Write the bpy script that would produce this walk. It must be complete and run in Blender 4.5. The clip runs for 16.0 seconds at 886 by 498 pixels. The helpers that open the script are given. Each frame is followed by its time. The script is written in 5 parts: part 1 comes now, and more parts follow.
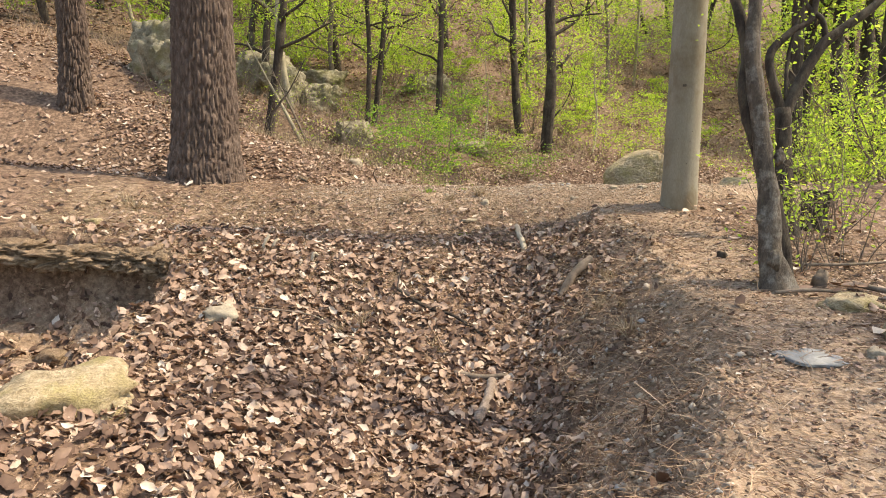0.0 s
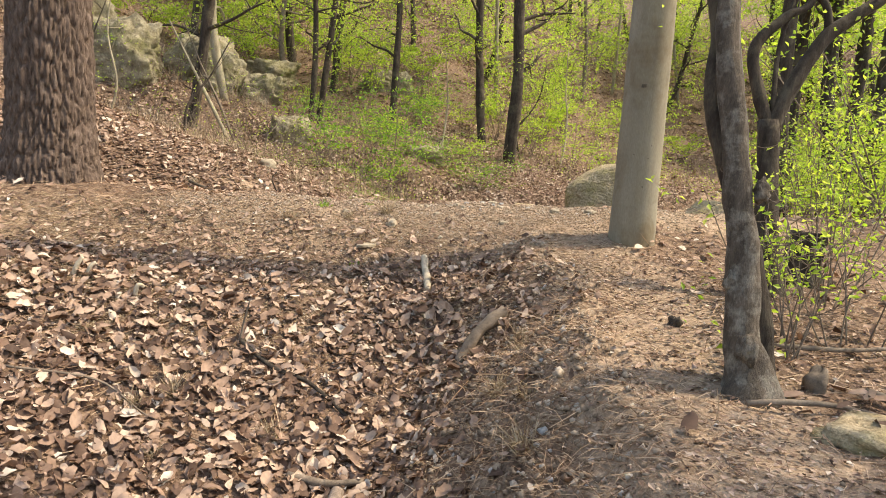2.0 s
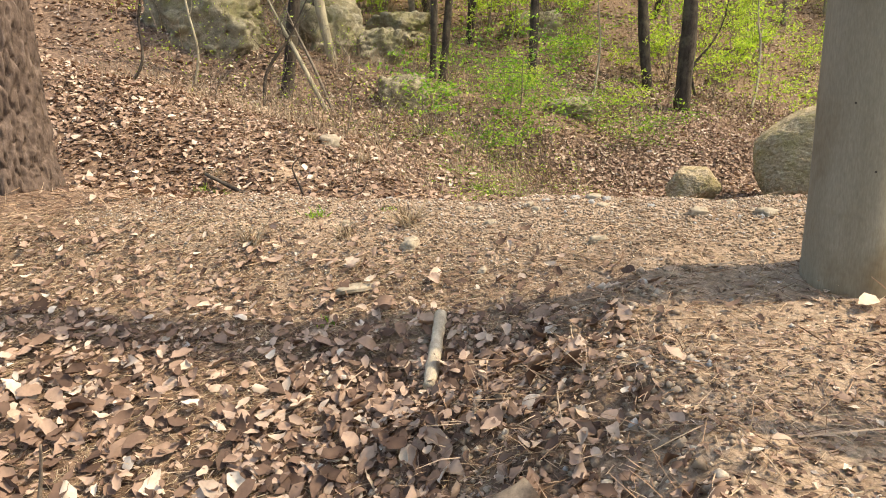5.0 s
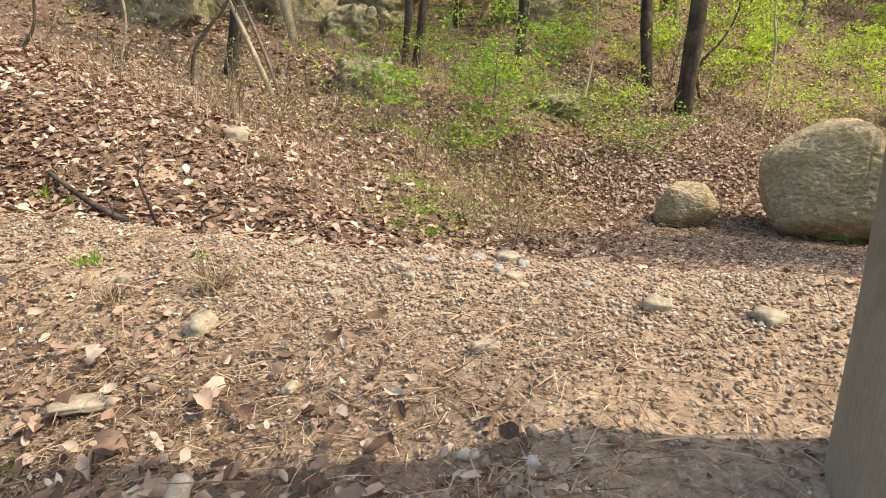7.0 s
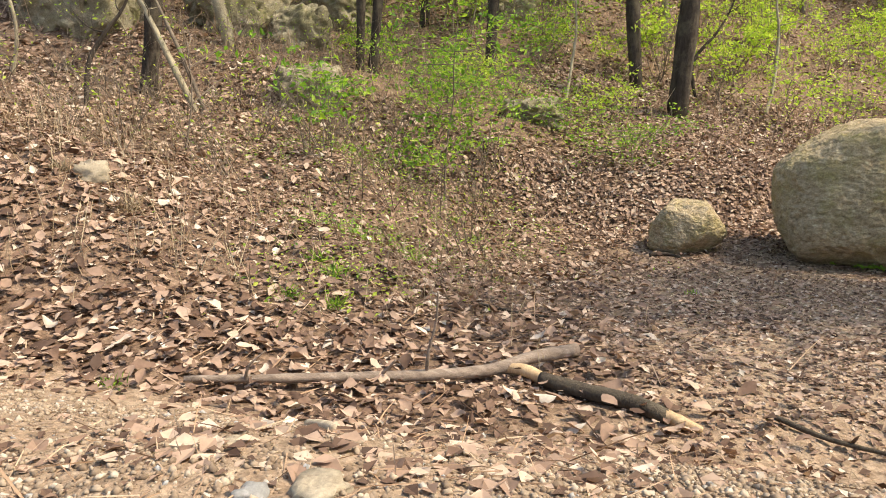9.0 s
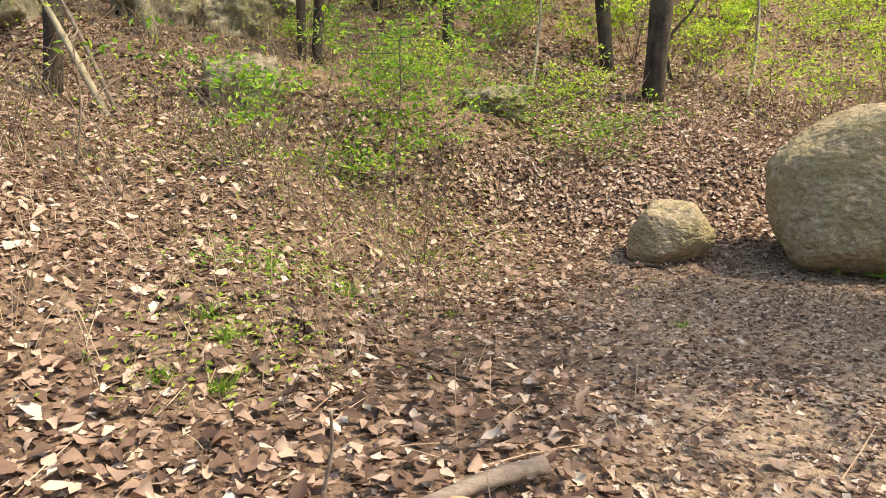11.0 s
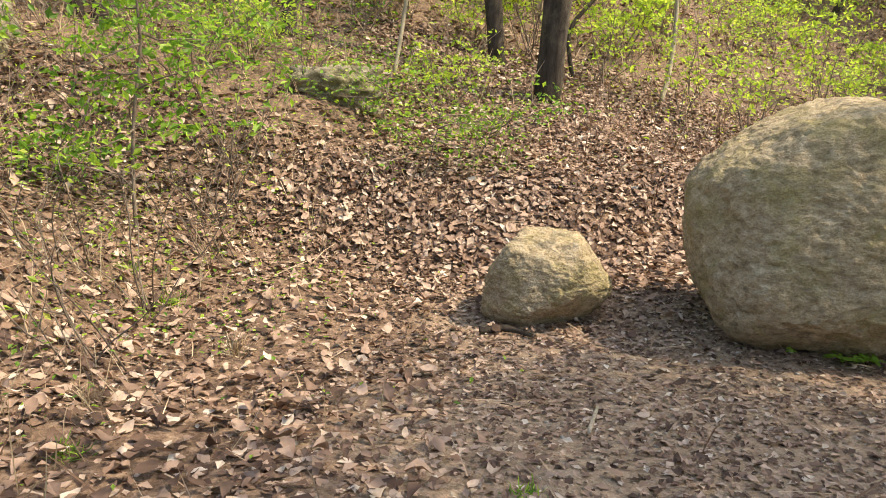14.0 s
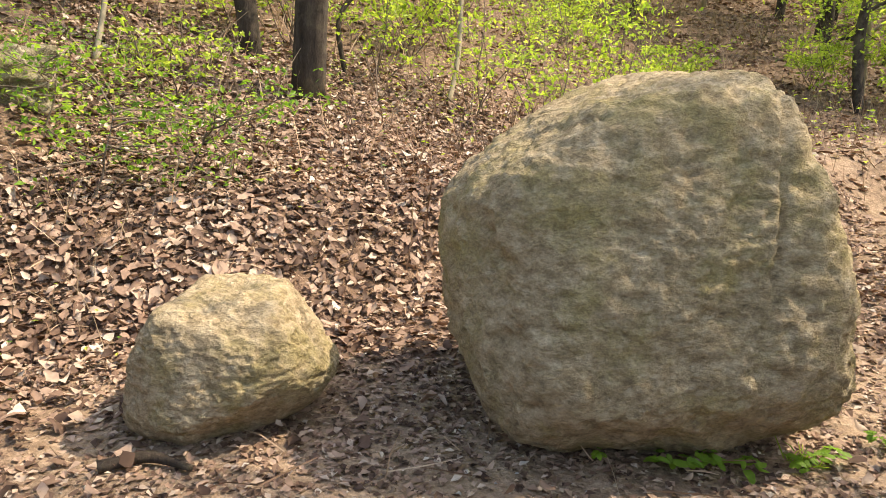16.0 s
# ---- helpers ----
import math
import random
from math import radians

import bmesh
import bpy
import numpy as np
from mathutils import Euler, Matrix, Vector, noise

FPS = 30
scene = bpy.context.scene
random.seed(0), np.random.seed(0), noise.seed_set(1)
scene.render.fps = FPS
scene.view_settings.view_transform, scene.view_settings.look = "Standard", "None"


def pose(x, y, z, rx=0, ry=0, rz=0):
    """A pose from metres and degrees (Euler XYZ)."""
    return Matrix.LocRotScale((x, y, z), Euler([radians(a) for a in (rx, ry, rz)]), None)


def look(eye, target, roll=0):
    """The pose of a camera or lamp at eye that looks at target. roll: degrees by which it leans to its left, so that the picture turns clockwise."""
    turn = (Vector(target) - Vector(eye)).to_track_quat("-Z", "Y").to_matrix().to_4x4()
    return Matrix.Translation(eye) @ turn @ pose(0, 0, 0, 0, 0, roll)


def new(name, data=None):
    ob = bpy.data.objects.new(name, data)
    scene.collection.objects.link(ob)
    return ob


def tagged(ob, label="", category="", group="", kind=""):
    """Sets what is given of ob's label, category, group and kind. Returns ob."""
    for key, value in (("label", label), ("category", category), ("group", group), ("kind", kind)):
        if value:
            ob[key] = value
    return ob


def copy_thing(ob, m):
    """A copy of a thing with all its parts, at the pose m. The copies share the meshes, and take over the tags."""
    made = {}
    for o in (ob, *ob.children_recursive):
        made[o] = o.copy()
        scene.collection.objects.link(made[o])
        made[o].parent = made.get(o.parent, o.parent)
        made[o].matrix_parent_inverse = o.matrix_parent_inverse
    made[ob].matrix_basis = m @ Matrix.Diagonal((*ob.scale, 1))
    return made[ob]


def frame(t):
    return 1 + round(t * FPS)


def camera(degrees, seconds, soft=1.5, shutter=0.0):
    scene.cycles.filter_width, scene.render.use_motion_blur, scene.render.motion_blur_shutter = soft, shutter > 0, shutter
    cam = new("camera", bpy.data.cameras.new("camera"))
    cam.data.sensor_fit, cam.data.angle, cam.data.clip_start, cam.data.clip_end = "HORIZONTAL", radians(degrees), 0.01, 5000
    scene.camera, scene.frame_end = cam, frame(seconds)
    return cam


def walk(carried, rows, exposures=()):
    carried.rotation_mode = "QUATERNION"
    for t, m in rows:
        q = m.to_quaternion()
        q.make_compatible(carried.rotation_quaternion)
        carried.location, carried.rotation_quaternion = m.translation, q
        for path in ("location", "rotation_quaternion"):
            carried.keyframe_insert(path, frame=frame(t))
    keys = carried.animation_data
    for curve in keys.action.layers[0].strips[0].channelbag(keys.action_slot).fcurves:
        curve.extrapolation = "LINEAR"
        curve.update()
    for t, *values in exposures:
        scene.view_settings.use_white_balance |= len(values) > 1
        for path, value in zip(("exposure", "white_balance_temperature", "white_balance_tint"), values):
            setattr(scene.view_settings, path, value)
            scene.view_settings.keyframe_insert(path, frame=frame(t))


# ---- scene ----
CLIP = 16.0
cam = camera(62.6, CLIP, soft=1.0)
# seconds, eye, target, lean
PATH = [
    (0, (0.000, 0.000, 1.300), (-0.001, 4.921, 0.412), -0.29),
    (0.5, (0.213, 0.414, 1.292), (0.239, 5.327, 0.359), 0.36),
    (1, (0.477, 0.971, 1.302), (0.672, 5.886, 0.408), 1.64),
    (1.5, (0.794, 1.524, 1.341), (0.981, 6.444, 0.471), 2.14),
    (2, (0.937, 2.080, 1.262), (1.066, 7.004, 0.399), 2.54),
    (2.5, (1.190, 2.584, 1.245), (1.080, 7.479, 0.233), 1.35),
    (3, (1.338, 3.078, 1.293), (0.887, 7.912, 0.095), -0.49),
    (3.2, (1.359, 3.315, 1.252), (0.801, 8.145, 0.087), -0.77),
    (5.3, (1.927, 5.750, 1.217), (0.760, 10.468, 0.043), -2.40),
    (5.5, (1.945, 5.958, 1.176), (0.820, 10.685, -0.002), -2.04),
    (6, (2.054, 6.485, 1.205), (1.136, 11.268, 0.075), -0.10),
    (6.5, (2.238, 6.915, 1.288), (1.332, 11.667, 0.022), 1.27),
    (7, (2.212, 7.378, 1.221), (1.048, 12.074, -0.040), 0.60),
    (7.5, (2.296, 7.861, 1.219), (0.915, 12.491, -0.069), -0.32),
    (8, (2.349, 8.375, 1.293), (0.939, 12.995, 0.002), -0.63),
    (8.5, (2.329, 8.903, 1.274), (1.089, 13.583, 0.027), -0.66),
    (9, (2.327, 9.314, 1.225), (1.171, 14.016, -0.022), -1.28),
    (9.2, (2.297, 9.445, 1.259), (1.156, 14.146, -0.003), -1.55),
    (11.3, (2.300, 10.813, 1.251), (1.339, 15.516, -0.150), -2.53),
    (11.5, (2.324, 10.970, 1.288), (1.394, 15.665, -0.159), -2.21),
    (12, (2.414, 11.375, 1.316), (1.458, 16.045, -0.193), -2.58),
    (12.5, (2.450, 11.787, 1.182), (1.513, 16.491, -0.232), -3.56),
    (13, (2.611, 12.350, 0.982), (1.869, 17.083, -0.449), -2.63),
    (13.5, (2.741, 12.911, 0.809), (2.162, 17.723, -0.419), -1.38),
    (14, (2.913, 13.506, 0.708), (2.448, 18.317, -0.571), 0.59),
    (14.5, (3.044, 14.003, 0.649), (2.774, 18.849, -0.554), 0.91),
    (15, (3.197, 14.587, 0.563), (3.294, 19.445, -0.616), 1.49),
    (15.5, (3.448, 14.990, 0.555), (3.867, 19.812, -0.699), 1.97),
    (16, (3.673, 15.431, 0.425), (4.364, 20.244, -0.742), 1.18),
]
walk(cam, [(t, look(e, g, r)) for t, e, g, r in PATH], [(0, 1.50, 7700, 7), (3, 1.50, 7700, 7), (5.5, 1.52, 7650, 7), (8.5, 1.40, 7450, 7), (11.5, 1.54, 7500, 7), (14, 1.60, 7600, 8), (16, 1.68, 7700, 10)])

# ---- light: a spring sun from the right, slightly ahead ----
SUN_ELEV, SUN_AZ = 54.0, 4.0          # degrees above the horizon; from +x towards +y
world = bpy.data.worlds.new("sky")
scene.world = world
world.use_nodes = True
wn = world.node_tree.nodes
sky = wn.new("ShaderNodeTexSky")
sky.sky_type, sky.sun_disc = "NISHITA", False
sky.sun_elevation, sky.sun_rotation = radians(SUN_ELEV), radians(90 - SUN_AZ)
sky.air_density, sky.dust_density = 1.0, 2.0
world.node_tree.links.new(sky.outputs[0], wn["Background"].inputs[0])
wn["Background"].inputs[1].default_value = 0.15
sun_data = bpy.data.lights.new("sun", "SUN")
sun_data.energy, sun_data.angle, sun_data.color = 2.25, radians(0.6), (1.0, 0.93, 0.82)
sun = new("sun", sun_data)
sd = Vector((math.cos(radians(SUN_ELEV)) * math.cos(radians(SUN_AZ)), math.cos(radians(SUN_ELEV)) * math.sin(radians(SUN_AZ)), math.sin(radians(SUN_ELEV))))
sun.matrix_world = look(sd * 60, (0, 0, 0))

rng = np.random.default_rng(11)


# ---- materials ----
def material(name, rough=0.85):
    m = bpy.data.materials.new(name)
    m.use_nodes = True
    b = m.node_tree.nodes["Principled BSDF"]
    b.inputs["Roughness"].default_value = rough
    b.inputs["Specular IOR Level"].default_value = 0.25
    return m, m.node_tree.nodes, m.node_tree.links, b


def ramp_node(nodes, stops):
    r = nodes.new("ShaderNodeValToRGB")
    e = r.color_ramp.elements
    while len(e) < len(stops):
        e.new(0.5)
    for el, (p, c) in zip(e, stops):
        el.position, el.color = p, (*c, 1)
    return r


def noise_node(nodes, links, scale, detail=4.0, rough=0.6, vec=None):
    n = nodes.new("ShaderNodeTexNoise")
    n.inputs["Scale"].default_value, n.inputs["Detail"].default_value, n.inputs["Roughness"].default_value = scale, detail, rough
    if vec is not None:
        links.new(vec, n.inputs["Vector"])
    return n


def mix_colour(nodes, links, kind, fac, a, b):
    m = nodes.new("ShaderNodeMix")
    m.data_type, m.blend_type = "RGBA", kind
    for sock, v in ((m.inputs[0], fac), (m.inputs[6], a), (m.inputs[7], b)):
        if isinstance(v, (int, float)):
            sock.default_value = v
        elif isinstance(v, tuple):
            sock.default_value = (*v, 1)
        else:
            links.new(v, sock)
    return m.outputs[2]


def bump(nodes, links, bsdf, height, strength, dist, chain=None):
    b = nodes.new("ShaderNodeBump")
    b.inputs["Strength"].default_value, b.inputs["Distance"].default_value = strength, dist
    links.new(height, b.inputs["Height"])
    if chain is not None:
        links.new(chain, b.inputs["Normal"])
    links.new(b.outputs[0], bsdf.inputs["Normal"])
    return b.outputs[0]


def coords(nodes):
    return nodes.new("ShaderNodeTexCoord").outputs["Object"]


def island_material(name, stops, rough=0.8, grain=60.0, through_light=0.0, glow=(1.0, 1.0, 1.0), spec=0.25):
    """Many loose pieces in one mesh: each takes its own colour, with fine grain on it."""
    m, n, l, b = material(name, rough)
    b.inputs["Specular IOR Level"].default_value = spec
    r = ramp_node(n, stops)
    l.new(n.new("ShaderNodeNewGeometry").outputs["Random Per Island"], r.inputs[0])
    tex = noise_node(n, l, grain, 3.0, 0.6, coords(n))
    g = ramp_node(n, [(0.3, (0.72, 0.72, 0.72)), (0.7, (1.0, 1.0, 1.0))])
    l.new(tex.outputs[0], g.inputs[0])
    col = mix_colour(n, l, "MULTIPLY", 1.0, r.outputs[0], g.outputs[0])
    l.new(col, b.inputs["Base Color"])
    if through_light:
        t = n.new("ShaderNodeBsdfTranslucent")
        l.new(mix_colour(n, l, "MULTIPLY", 1.0, col, glow), t.inputs[0])
        mix = n.new("ShaderNodeMixShader")
        mix.inputs[0].default_value = through_light
        l.new(b.outputs[0], mix.inputs[1])
        l.new(t.outputs[0], mix.inputs[2])
        l.new(mix.outputs[0], n["Material Output"].inputs[0])
    return m


def surface_material(name, stops, scale, fine, rough=0.85, strength=0.5, dist=0.02, stretch=(1, 1, 1), patches=None, patch_scale=1.5, contrast=(0.6, 1.15)):
    """A surface with colour at two scales and relief; patches lays a second colour over it in blotches."""
    m, n, l, b = material(name, rough)
    mp = n.new("ShaderNodeMapping")
    mp.inputs["Scale"].default_value = stretch
    l.new(coords(n), mp.inputs[0])
    v = mp.outputs[0]
    a = noise_node(n, l, scale, 6.0, 0.65, v)
    f = noise_node(n, l, fine, 4.0, 0.7, v)
    r = ramp_node(n, stops)
    l.new(a.outputs[0], r.inputs[0])
    g = ramp_node(n, [(0.25, (contrast[0],) * 3), (0.75, (contrast[1],) * 3)])
    l.new(f.outputs[0], g.inputs[0])
    col = mix_colour(n, l, "MULTIPLY", 1.0, r.outputs[0], g.outputs[0])
    if patches:
        p = noise_node(n, l, patch_scale, 5.0, 0.7, coords(n))
        pr = ramp_node(n, [(0.48, (0, 0, 0)), (0.66, (1, 1, 1))])
        l.new(p.outputs[0], pr.inputs[0])
        col = mix_colour(n, l, "MIX", pr.outputs[0], col, mix_colour(n, l, "MULTIPLY", 1.0, patches, g.outputs[0]))
    l.new(col, b.inputs["Base Color"])
    c1 = bump(n, l, b, a.outputs[0], strength, dist)
    bump(n, l, b, f.outputs[0], strength * 0.8, dist * 0.35, c1)
    return m


def ground_material():
    m, n, l, b = material("soil_and_litter", 0.95)
    v = coords(n)
    bare = n.new("ShaderNodeAttribute")
    bare.attribute_name = "bare"
    big = noise_node(n, l, 1.3, 5.0, 0.6, v)
    mid = noise_node(n, l, 14.0, 5.0, 0.7, v)
    fine = noise_node(n, l, 90.0, 4.0, 0.75, v)
    cells = n.new("ShaderNodeTexVoronoi")
    cells.inputs["Scale"].default_value = 42.0
    l.new(v, cells.inputs["Vector"])
    litter = ramp_node(n, [(0.28, (0.055, 0.033, 0.022)), (0.45, (0.135, 0.085, 0.057)), (0.6, (0.245, 0.163, 0.112)), (0.75, (0.35, 0.25, 0.18))])
    l.new(mid.outputs[0], litter.inputs[0])
    sand = ramp_node(n, [(0.3, (0.21, 0.142, 0.095)), (0.5, (0.33, 0.235, 0.163)), (0.7, (0.43, 0.327, 0.237))])
    l.new(mid.outputs[0], sand.inputs[0])
    edge = n.new("ShaderNodeMath")
    edge.operation = "ADD"
    l.new(bare.outputs["Fac"], edge.inputs[0])
    off = n.new("ShaderNodeMath")
    off.operation = "MULTIPLY_ADD"
    l.new(big.outputs[0], off.inputs[0])
    off.inputs[1].default_value, off.inputs[2].default_value = 1.2, -0.6
    l.new(off.outputs[0], edge.inputs[1])
    mask = ramp_node(n, [(0.3, (0, 0, 0)), (0.7, (1, 1, 1))])
    l.new(edge.outputs[0], mask.inputs[0])
    col = mix_colour(n, l, "MIX", mask.outputs[0], litter.outputs[0], sand.outputs[0])
    speck = ramp_node(n, [(0.0, (0.62, 0.6, 0.58)), (0.5, (1, 1, 1)), (1.0, (1.25, 1.22, 1.2))])
    l.new(cells.outputs["Color"], speck.inputs[0])
    col = mix_colour(n, l, "MULTIPLY", 0.7, col, speck.outputs[0])
    g = ramp_node(n, [(0.25, (0.55, 0.53, 0.5)), (0.75, (1.2, 1.2, 1.2))])
    l.new(fine.outputs[0], g.inputs[0])
    col = mix_colour(n, l, "MULTIPLY", 0.9, col, g.outputs[0])
    l.new(col, b.inputs["Base Color"])
    c1 = bump(n, l, b, cells.outputs["Distance"], 0.5, 0.012)
    c2 = bump(n, l, b, mid.outputs[0], 0.5, 0.03, c1)
    bump(n, l, b, fine.outputs[0], 0.6, 0.008, c2)
    return m


M_GROUND = ground_material()
M_LITTER = island_material("dry_oak_leaves", [(0.0, (0.07, 0.04, 0.028)), (0.28, (0.18, 0.108, 0.074)), (0.56, (0.335, 0.22, 0.158)), (0.82, (0.46, 0.325, 0.243)), (0.95, (0.59, 0.455, 0.35)), (1.0, (0.67, 0.58, 0.48))], 0.7, 28.0, 0.12, (1, 0.8, 0.6))
M_NEEDLE = island_material("dry_pine_needles", [(0.0, (0.18, 0.10, 0.06)), (0.5, (0.38, 0.245, 0.155)), (1.0, (0.56, 0.41, 0.28))], 0.75, 200.0)
M_GRAVEL = island_material("gravel", [(0.0, (0.18, 0.125, 0.085)), (0.4, (0.29, 0.213, 0.15)), (0.8, (0.40, 0.312, 0.228)), (0.95, (0.52, 0.44, 0.35)), (1.0, (0.36, 0.355, 0.35))], 0.9, 120.0)
M_LEAF = island_material("young_leaves", [(0.0, (0.22, 0.34, 0.045)), (0.4, (0.37, 0.50, 0.07)), (0.75, (0.49, 0.60, 0.10)), (1.0, (0.62, 0.65, 0.15))], 0.5, 30.0, 0.56, (1.25, 1.3, 0.8), 0.4)
M_FERN = island_material("green_leaves", [(0.0, (0.09, 0.19, 0.03)), (0.5, (0.21, 0.38, 0.05)), (1.0, (0.42, 0.56, 0.08))], 0.55, 30.0, 0.52, (1.2, 1.25, 0.7), 0.35)
M_PINELEAF = island_material("pine_foliage", [(0.0, (0.02, 0.05, 0.015)), (1.0, (0.06, 0.11, 0.03))], 0.6, 60.0, 0.15)
M_DRYGRASS = island_material("dry_grass", [(0.0, (0.26, 0.18, 0.11)), (0.6, (0.44, 0.33, 0.21)), (1.0, (0.56, 0.46, 0.32))], 0.8, 60.0, 0.2)
M_TWIG = surface_material("twig_bark", [(0.3, (0.10, 0.075, 0.055)), (0.7, (0.26, 0.2, 0.15))], 12.0, 80.0, 0.85, 0.4, 0.004)
M_DARKBARK = surface_material("dark_bark", [(0.3, (0.022, 0.016, 0.012)), (0.55, (0.06, 0.045, 0.034)), (0.8, (0.125, 0.098, 0.075))], 5.0, 45.0, 0.95, 0.8, 0.025, (3, 3, 0.7), (0.12, 0.098, 0.07), 2.2)
M_SLIMBARK = surface_material("smooth_grey_bark", [(0.3, (0.05, 0.038, 0.028)), (0.6, (0.12, 0.093, 0.07)), (0.8, (0.22, 0.18, 0.14))], 9.0, 70.0, 0.85, 0.9, 0.02, (2, 2, 0.6), (0.25, 0.22, 0.18), 8.0, (0.5, 1.2))
M_PALEBARK = surface_material("pale_bark", [(0.3, (0.22, 0.18, 0.12)), (0.7, (0.42, 0.36, 0.25))], 6.0, 50.0, 0.85, 0.4, 0.01, (2, 2, 0.6))
M_PINEBARK = surface_material("pine_bark", [(0.3, (0.06, 0.04, 0.031)), (0.55, (0.135, 0.094, 0.073)), (0.8, (0.25, 0.19, 0.155))], 11.0, 70.0, 0.95, 0.8, 0.014, (2.2, 2.2, 0.6))
M_ROCK = surface_material("weathered_granite", [(0.3, (0.23, 0.17, 0.10)), (0.48, (0.40, 0.305, 0.185)), (0.68, (0.55, 0.445, 0.30))], 14.0, 60.0, 0.92, 1.0, 0.03, (1, 1, 1.5), (0.34, 0.275, 0.125), 2.6, (0.5, 1.2))
# grey-green slope rocks, darker than M_ROCK partly to put their shade into the colour
M_SLOPEROCK = surface_material("slope_rock", [(0.3, (0.13, 0.107, 0.068)), (0.5, (0.27, 0.23, 0.155)), (0.7, (0.40, 0.35, 0.25))], 5.0, 45.0, 0.95, 1.0, 0.05, (1, 1, 1.3), (0.2, 0.18, 0.085), 1.8, (0.5, 1.2))
M_STONE = surface_material("pale_stone", [(0.25, (0.25, 0.195, 0.135)), (0.55, (0.36, 0.30, 0.22)), (0.8, (0.46, 0.40, 0.31))], 8.0, 70.0, 0.9, 0.5, 0.012)
M_GREYSTONE = surface_material("grey_stone", [(0.25, (0.2, 0.19, 0.178)), (0.7, (0.36, 0.345, 0.325))], 9.0, 80.0, 0.85, 0.4, 0.006)
M_CONCRETE = surface_material("pole_concrete", [(0.25, (0.20, 0.165, 0.115)), (0.55, (0.265, 0.23, 0.17)), (0.8, (0.34, 0.315, 0.255))], 2.5, 90.0, 0.85, 0.2, 0.005, (1.6, 1.6, 0.3), (0.165, 0.122, 0.072), 1.3, (0.72, 1.1))
M_CUTWOOD = surface_material("cut_wood", [(0.3, (0.42, 0.27, 0.14)), (0.7, (0.62, 0.45, 0.28))], 9.0, 60.0, 0.75, 0.3, 0.004, (3, 3, 0.4))
M_WEATHERED = surface_material("weathered_wood", [(0.3, (0.3, 0.24, 0.17)), (0.7, (0.56, 0.47, 0.35))], 7.0, 60.0, 0.85, 0.4, 0.006, (3, 3, 0.5))
M_SOILCUT = surface_material("raw_earth", [(0.3, (0.14, 0.09, 0.056)), (0.5, (0.27, 0.185, 0.118)), (0.72, (0.40, 0.30, 0.20))], 9.0, 60.0, 0.97, 1.0, 0.05, (1, 1, 1), (0.2, 0.135, 0.085), 4.0)
M_RAIL = surface_material("dark_metal", [(0.3, (0.03, 0.032, 0.035)), (0.7, (0.06, 0.06, 0.065))], 4.0, 40.0, 0.6, 0.1, 0.002)


# ---- mesh helpers ----
def mesh_data(name, verts, faces, mat, smooth=True):
    verts, faces = np.asarray(verts, np.float32), np.asarray(faces, np.int32)
    me = bpy.data.meshes.new(name)
    k = faces.shape[1]
    me.vertices.add(len(verts))
    me.vertices.foreach_set("co", verts.ravel())
    me.loops.add(faces.size)
    me.loops.foreach_set("vertex_index", faces.ravel())
    me.polygons.add(len(faces))
    me.polygons.foreach_set("loop_start", np.arange(0, faces.size, k, dtype=np.int32))
    me.polygons.foreach_set("use_smooth", np.full(len(faces), smooth))
    me.update(calc_edges=True)
    me.validate()
    me.materials.append(mat)
    return me


def part(name, vf, mat, parent=None, label="", smooth=True):
    ob = new(name, mesh_data(name, vf[0], vf[1], mat, smooth))
    if parent is not None:
        ob.parent = parent
    if label:
        ob["label"] = label
    return ob


def thing(name, at, label, category, group="", kind=""):
    e = new(name)
    e.empty_display_size = 0.1
    e.location = at
    return tagged(e, label, category, group, kind)


def join(pieces):
    vs, fs, n = [], [], 0
    for v, f in pieces:
        vs.append(np.asarray(v, float))
        fs.append(np.asarray(f, int) + n)
        n += len(v)
    return np.concatenate(vs), np.concatenate(fs)


def lattice(ix, iy, iz):
    h = (ix.astype(np.int64) * 374761393 + iy.astype(np.int64) * 668265263 + iz.astype(np.int64) * 2147483647) & 0xFFFFFFFF
    h = ((h ^ (h >> 13)) * 1274126177) & 0xFFFFFFFF
    return ((h ^ (h >> 16)) & 0xFFFF) / 65535.0


def grain(x, y, z=0.0):
    """Smooth value noise in [-1, 1] on arrays."""
    x, y, z = np.broadcast_arrays(np.asarray(x, float), np.asarray(y, float), np.asarray(z, float))
    fx, fy, fz = np.floor(x), np.floor(y), np.floor(z)
    u, v, w = x - fx, y - fy, z - fz
    u, v, w = u * u * (3 - 2 * u), v * v * (3 - 2 * v), w * w * (3 - 2 * w)
    out = 0.0
    for i in (0, 1):
        for j in (0, 1):
            for k in (0, 1):
                out = out + lattice(fx + i, fy + j, fz + k) * (u if i else 1 - u) * (v if j else 1 - v) * (w if k else 1 - w)
    return 2 * out - 1


def fbm(x, y, z=0.0, octaves=4):
    return sum(0.5 ** o * grain(np.asarray(x) * 2 ** o + 17.3 * o, np.asarray(y) * 2 ** o + 5.1 * o, np.asarray(z) * 2 ** o + 9.7 * o) for o in range(octaves))


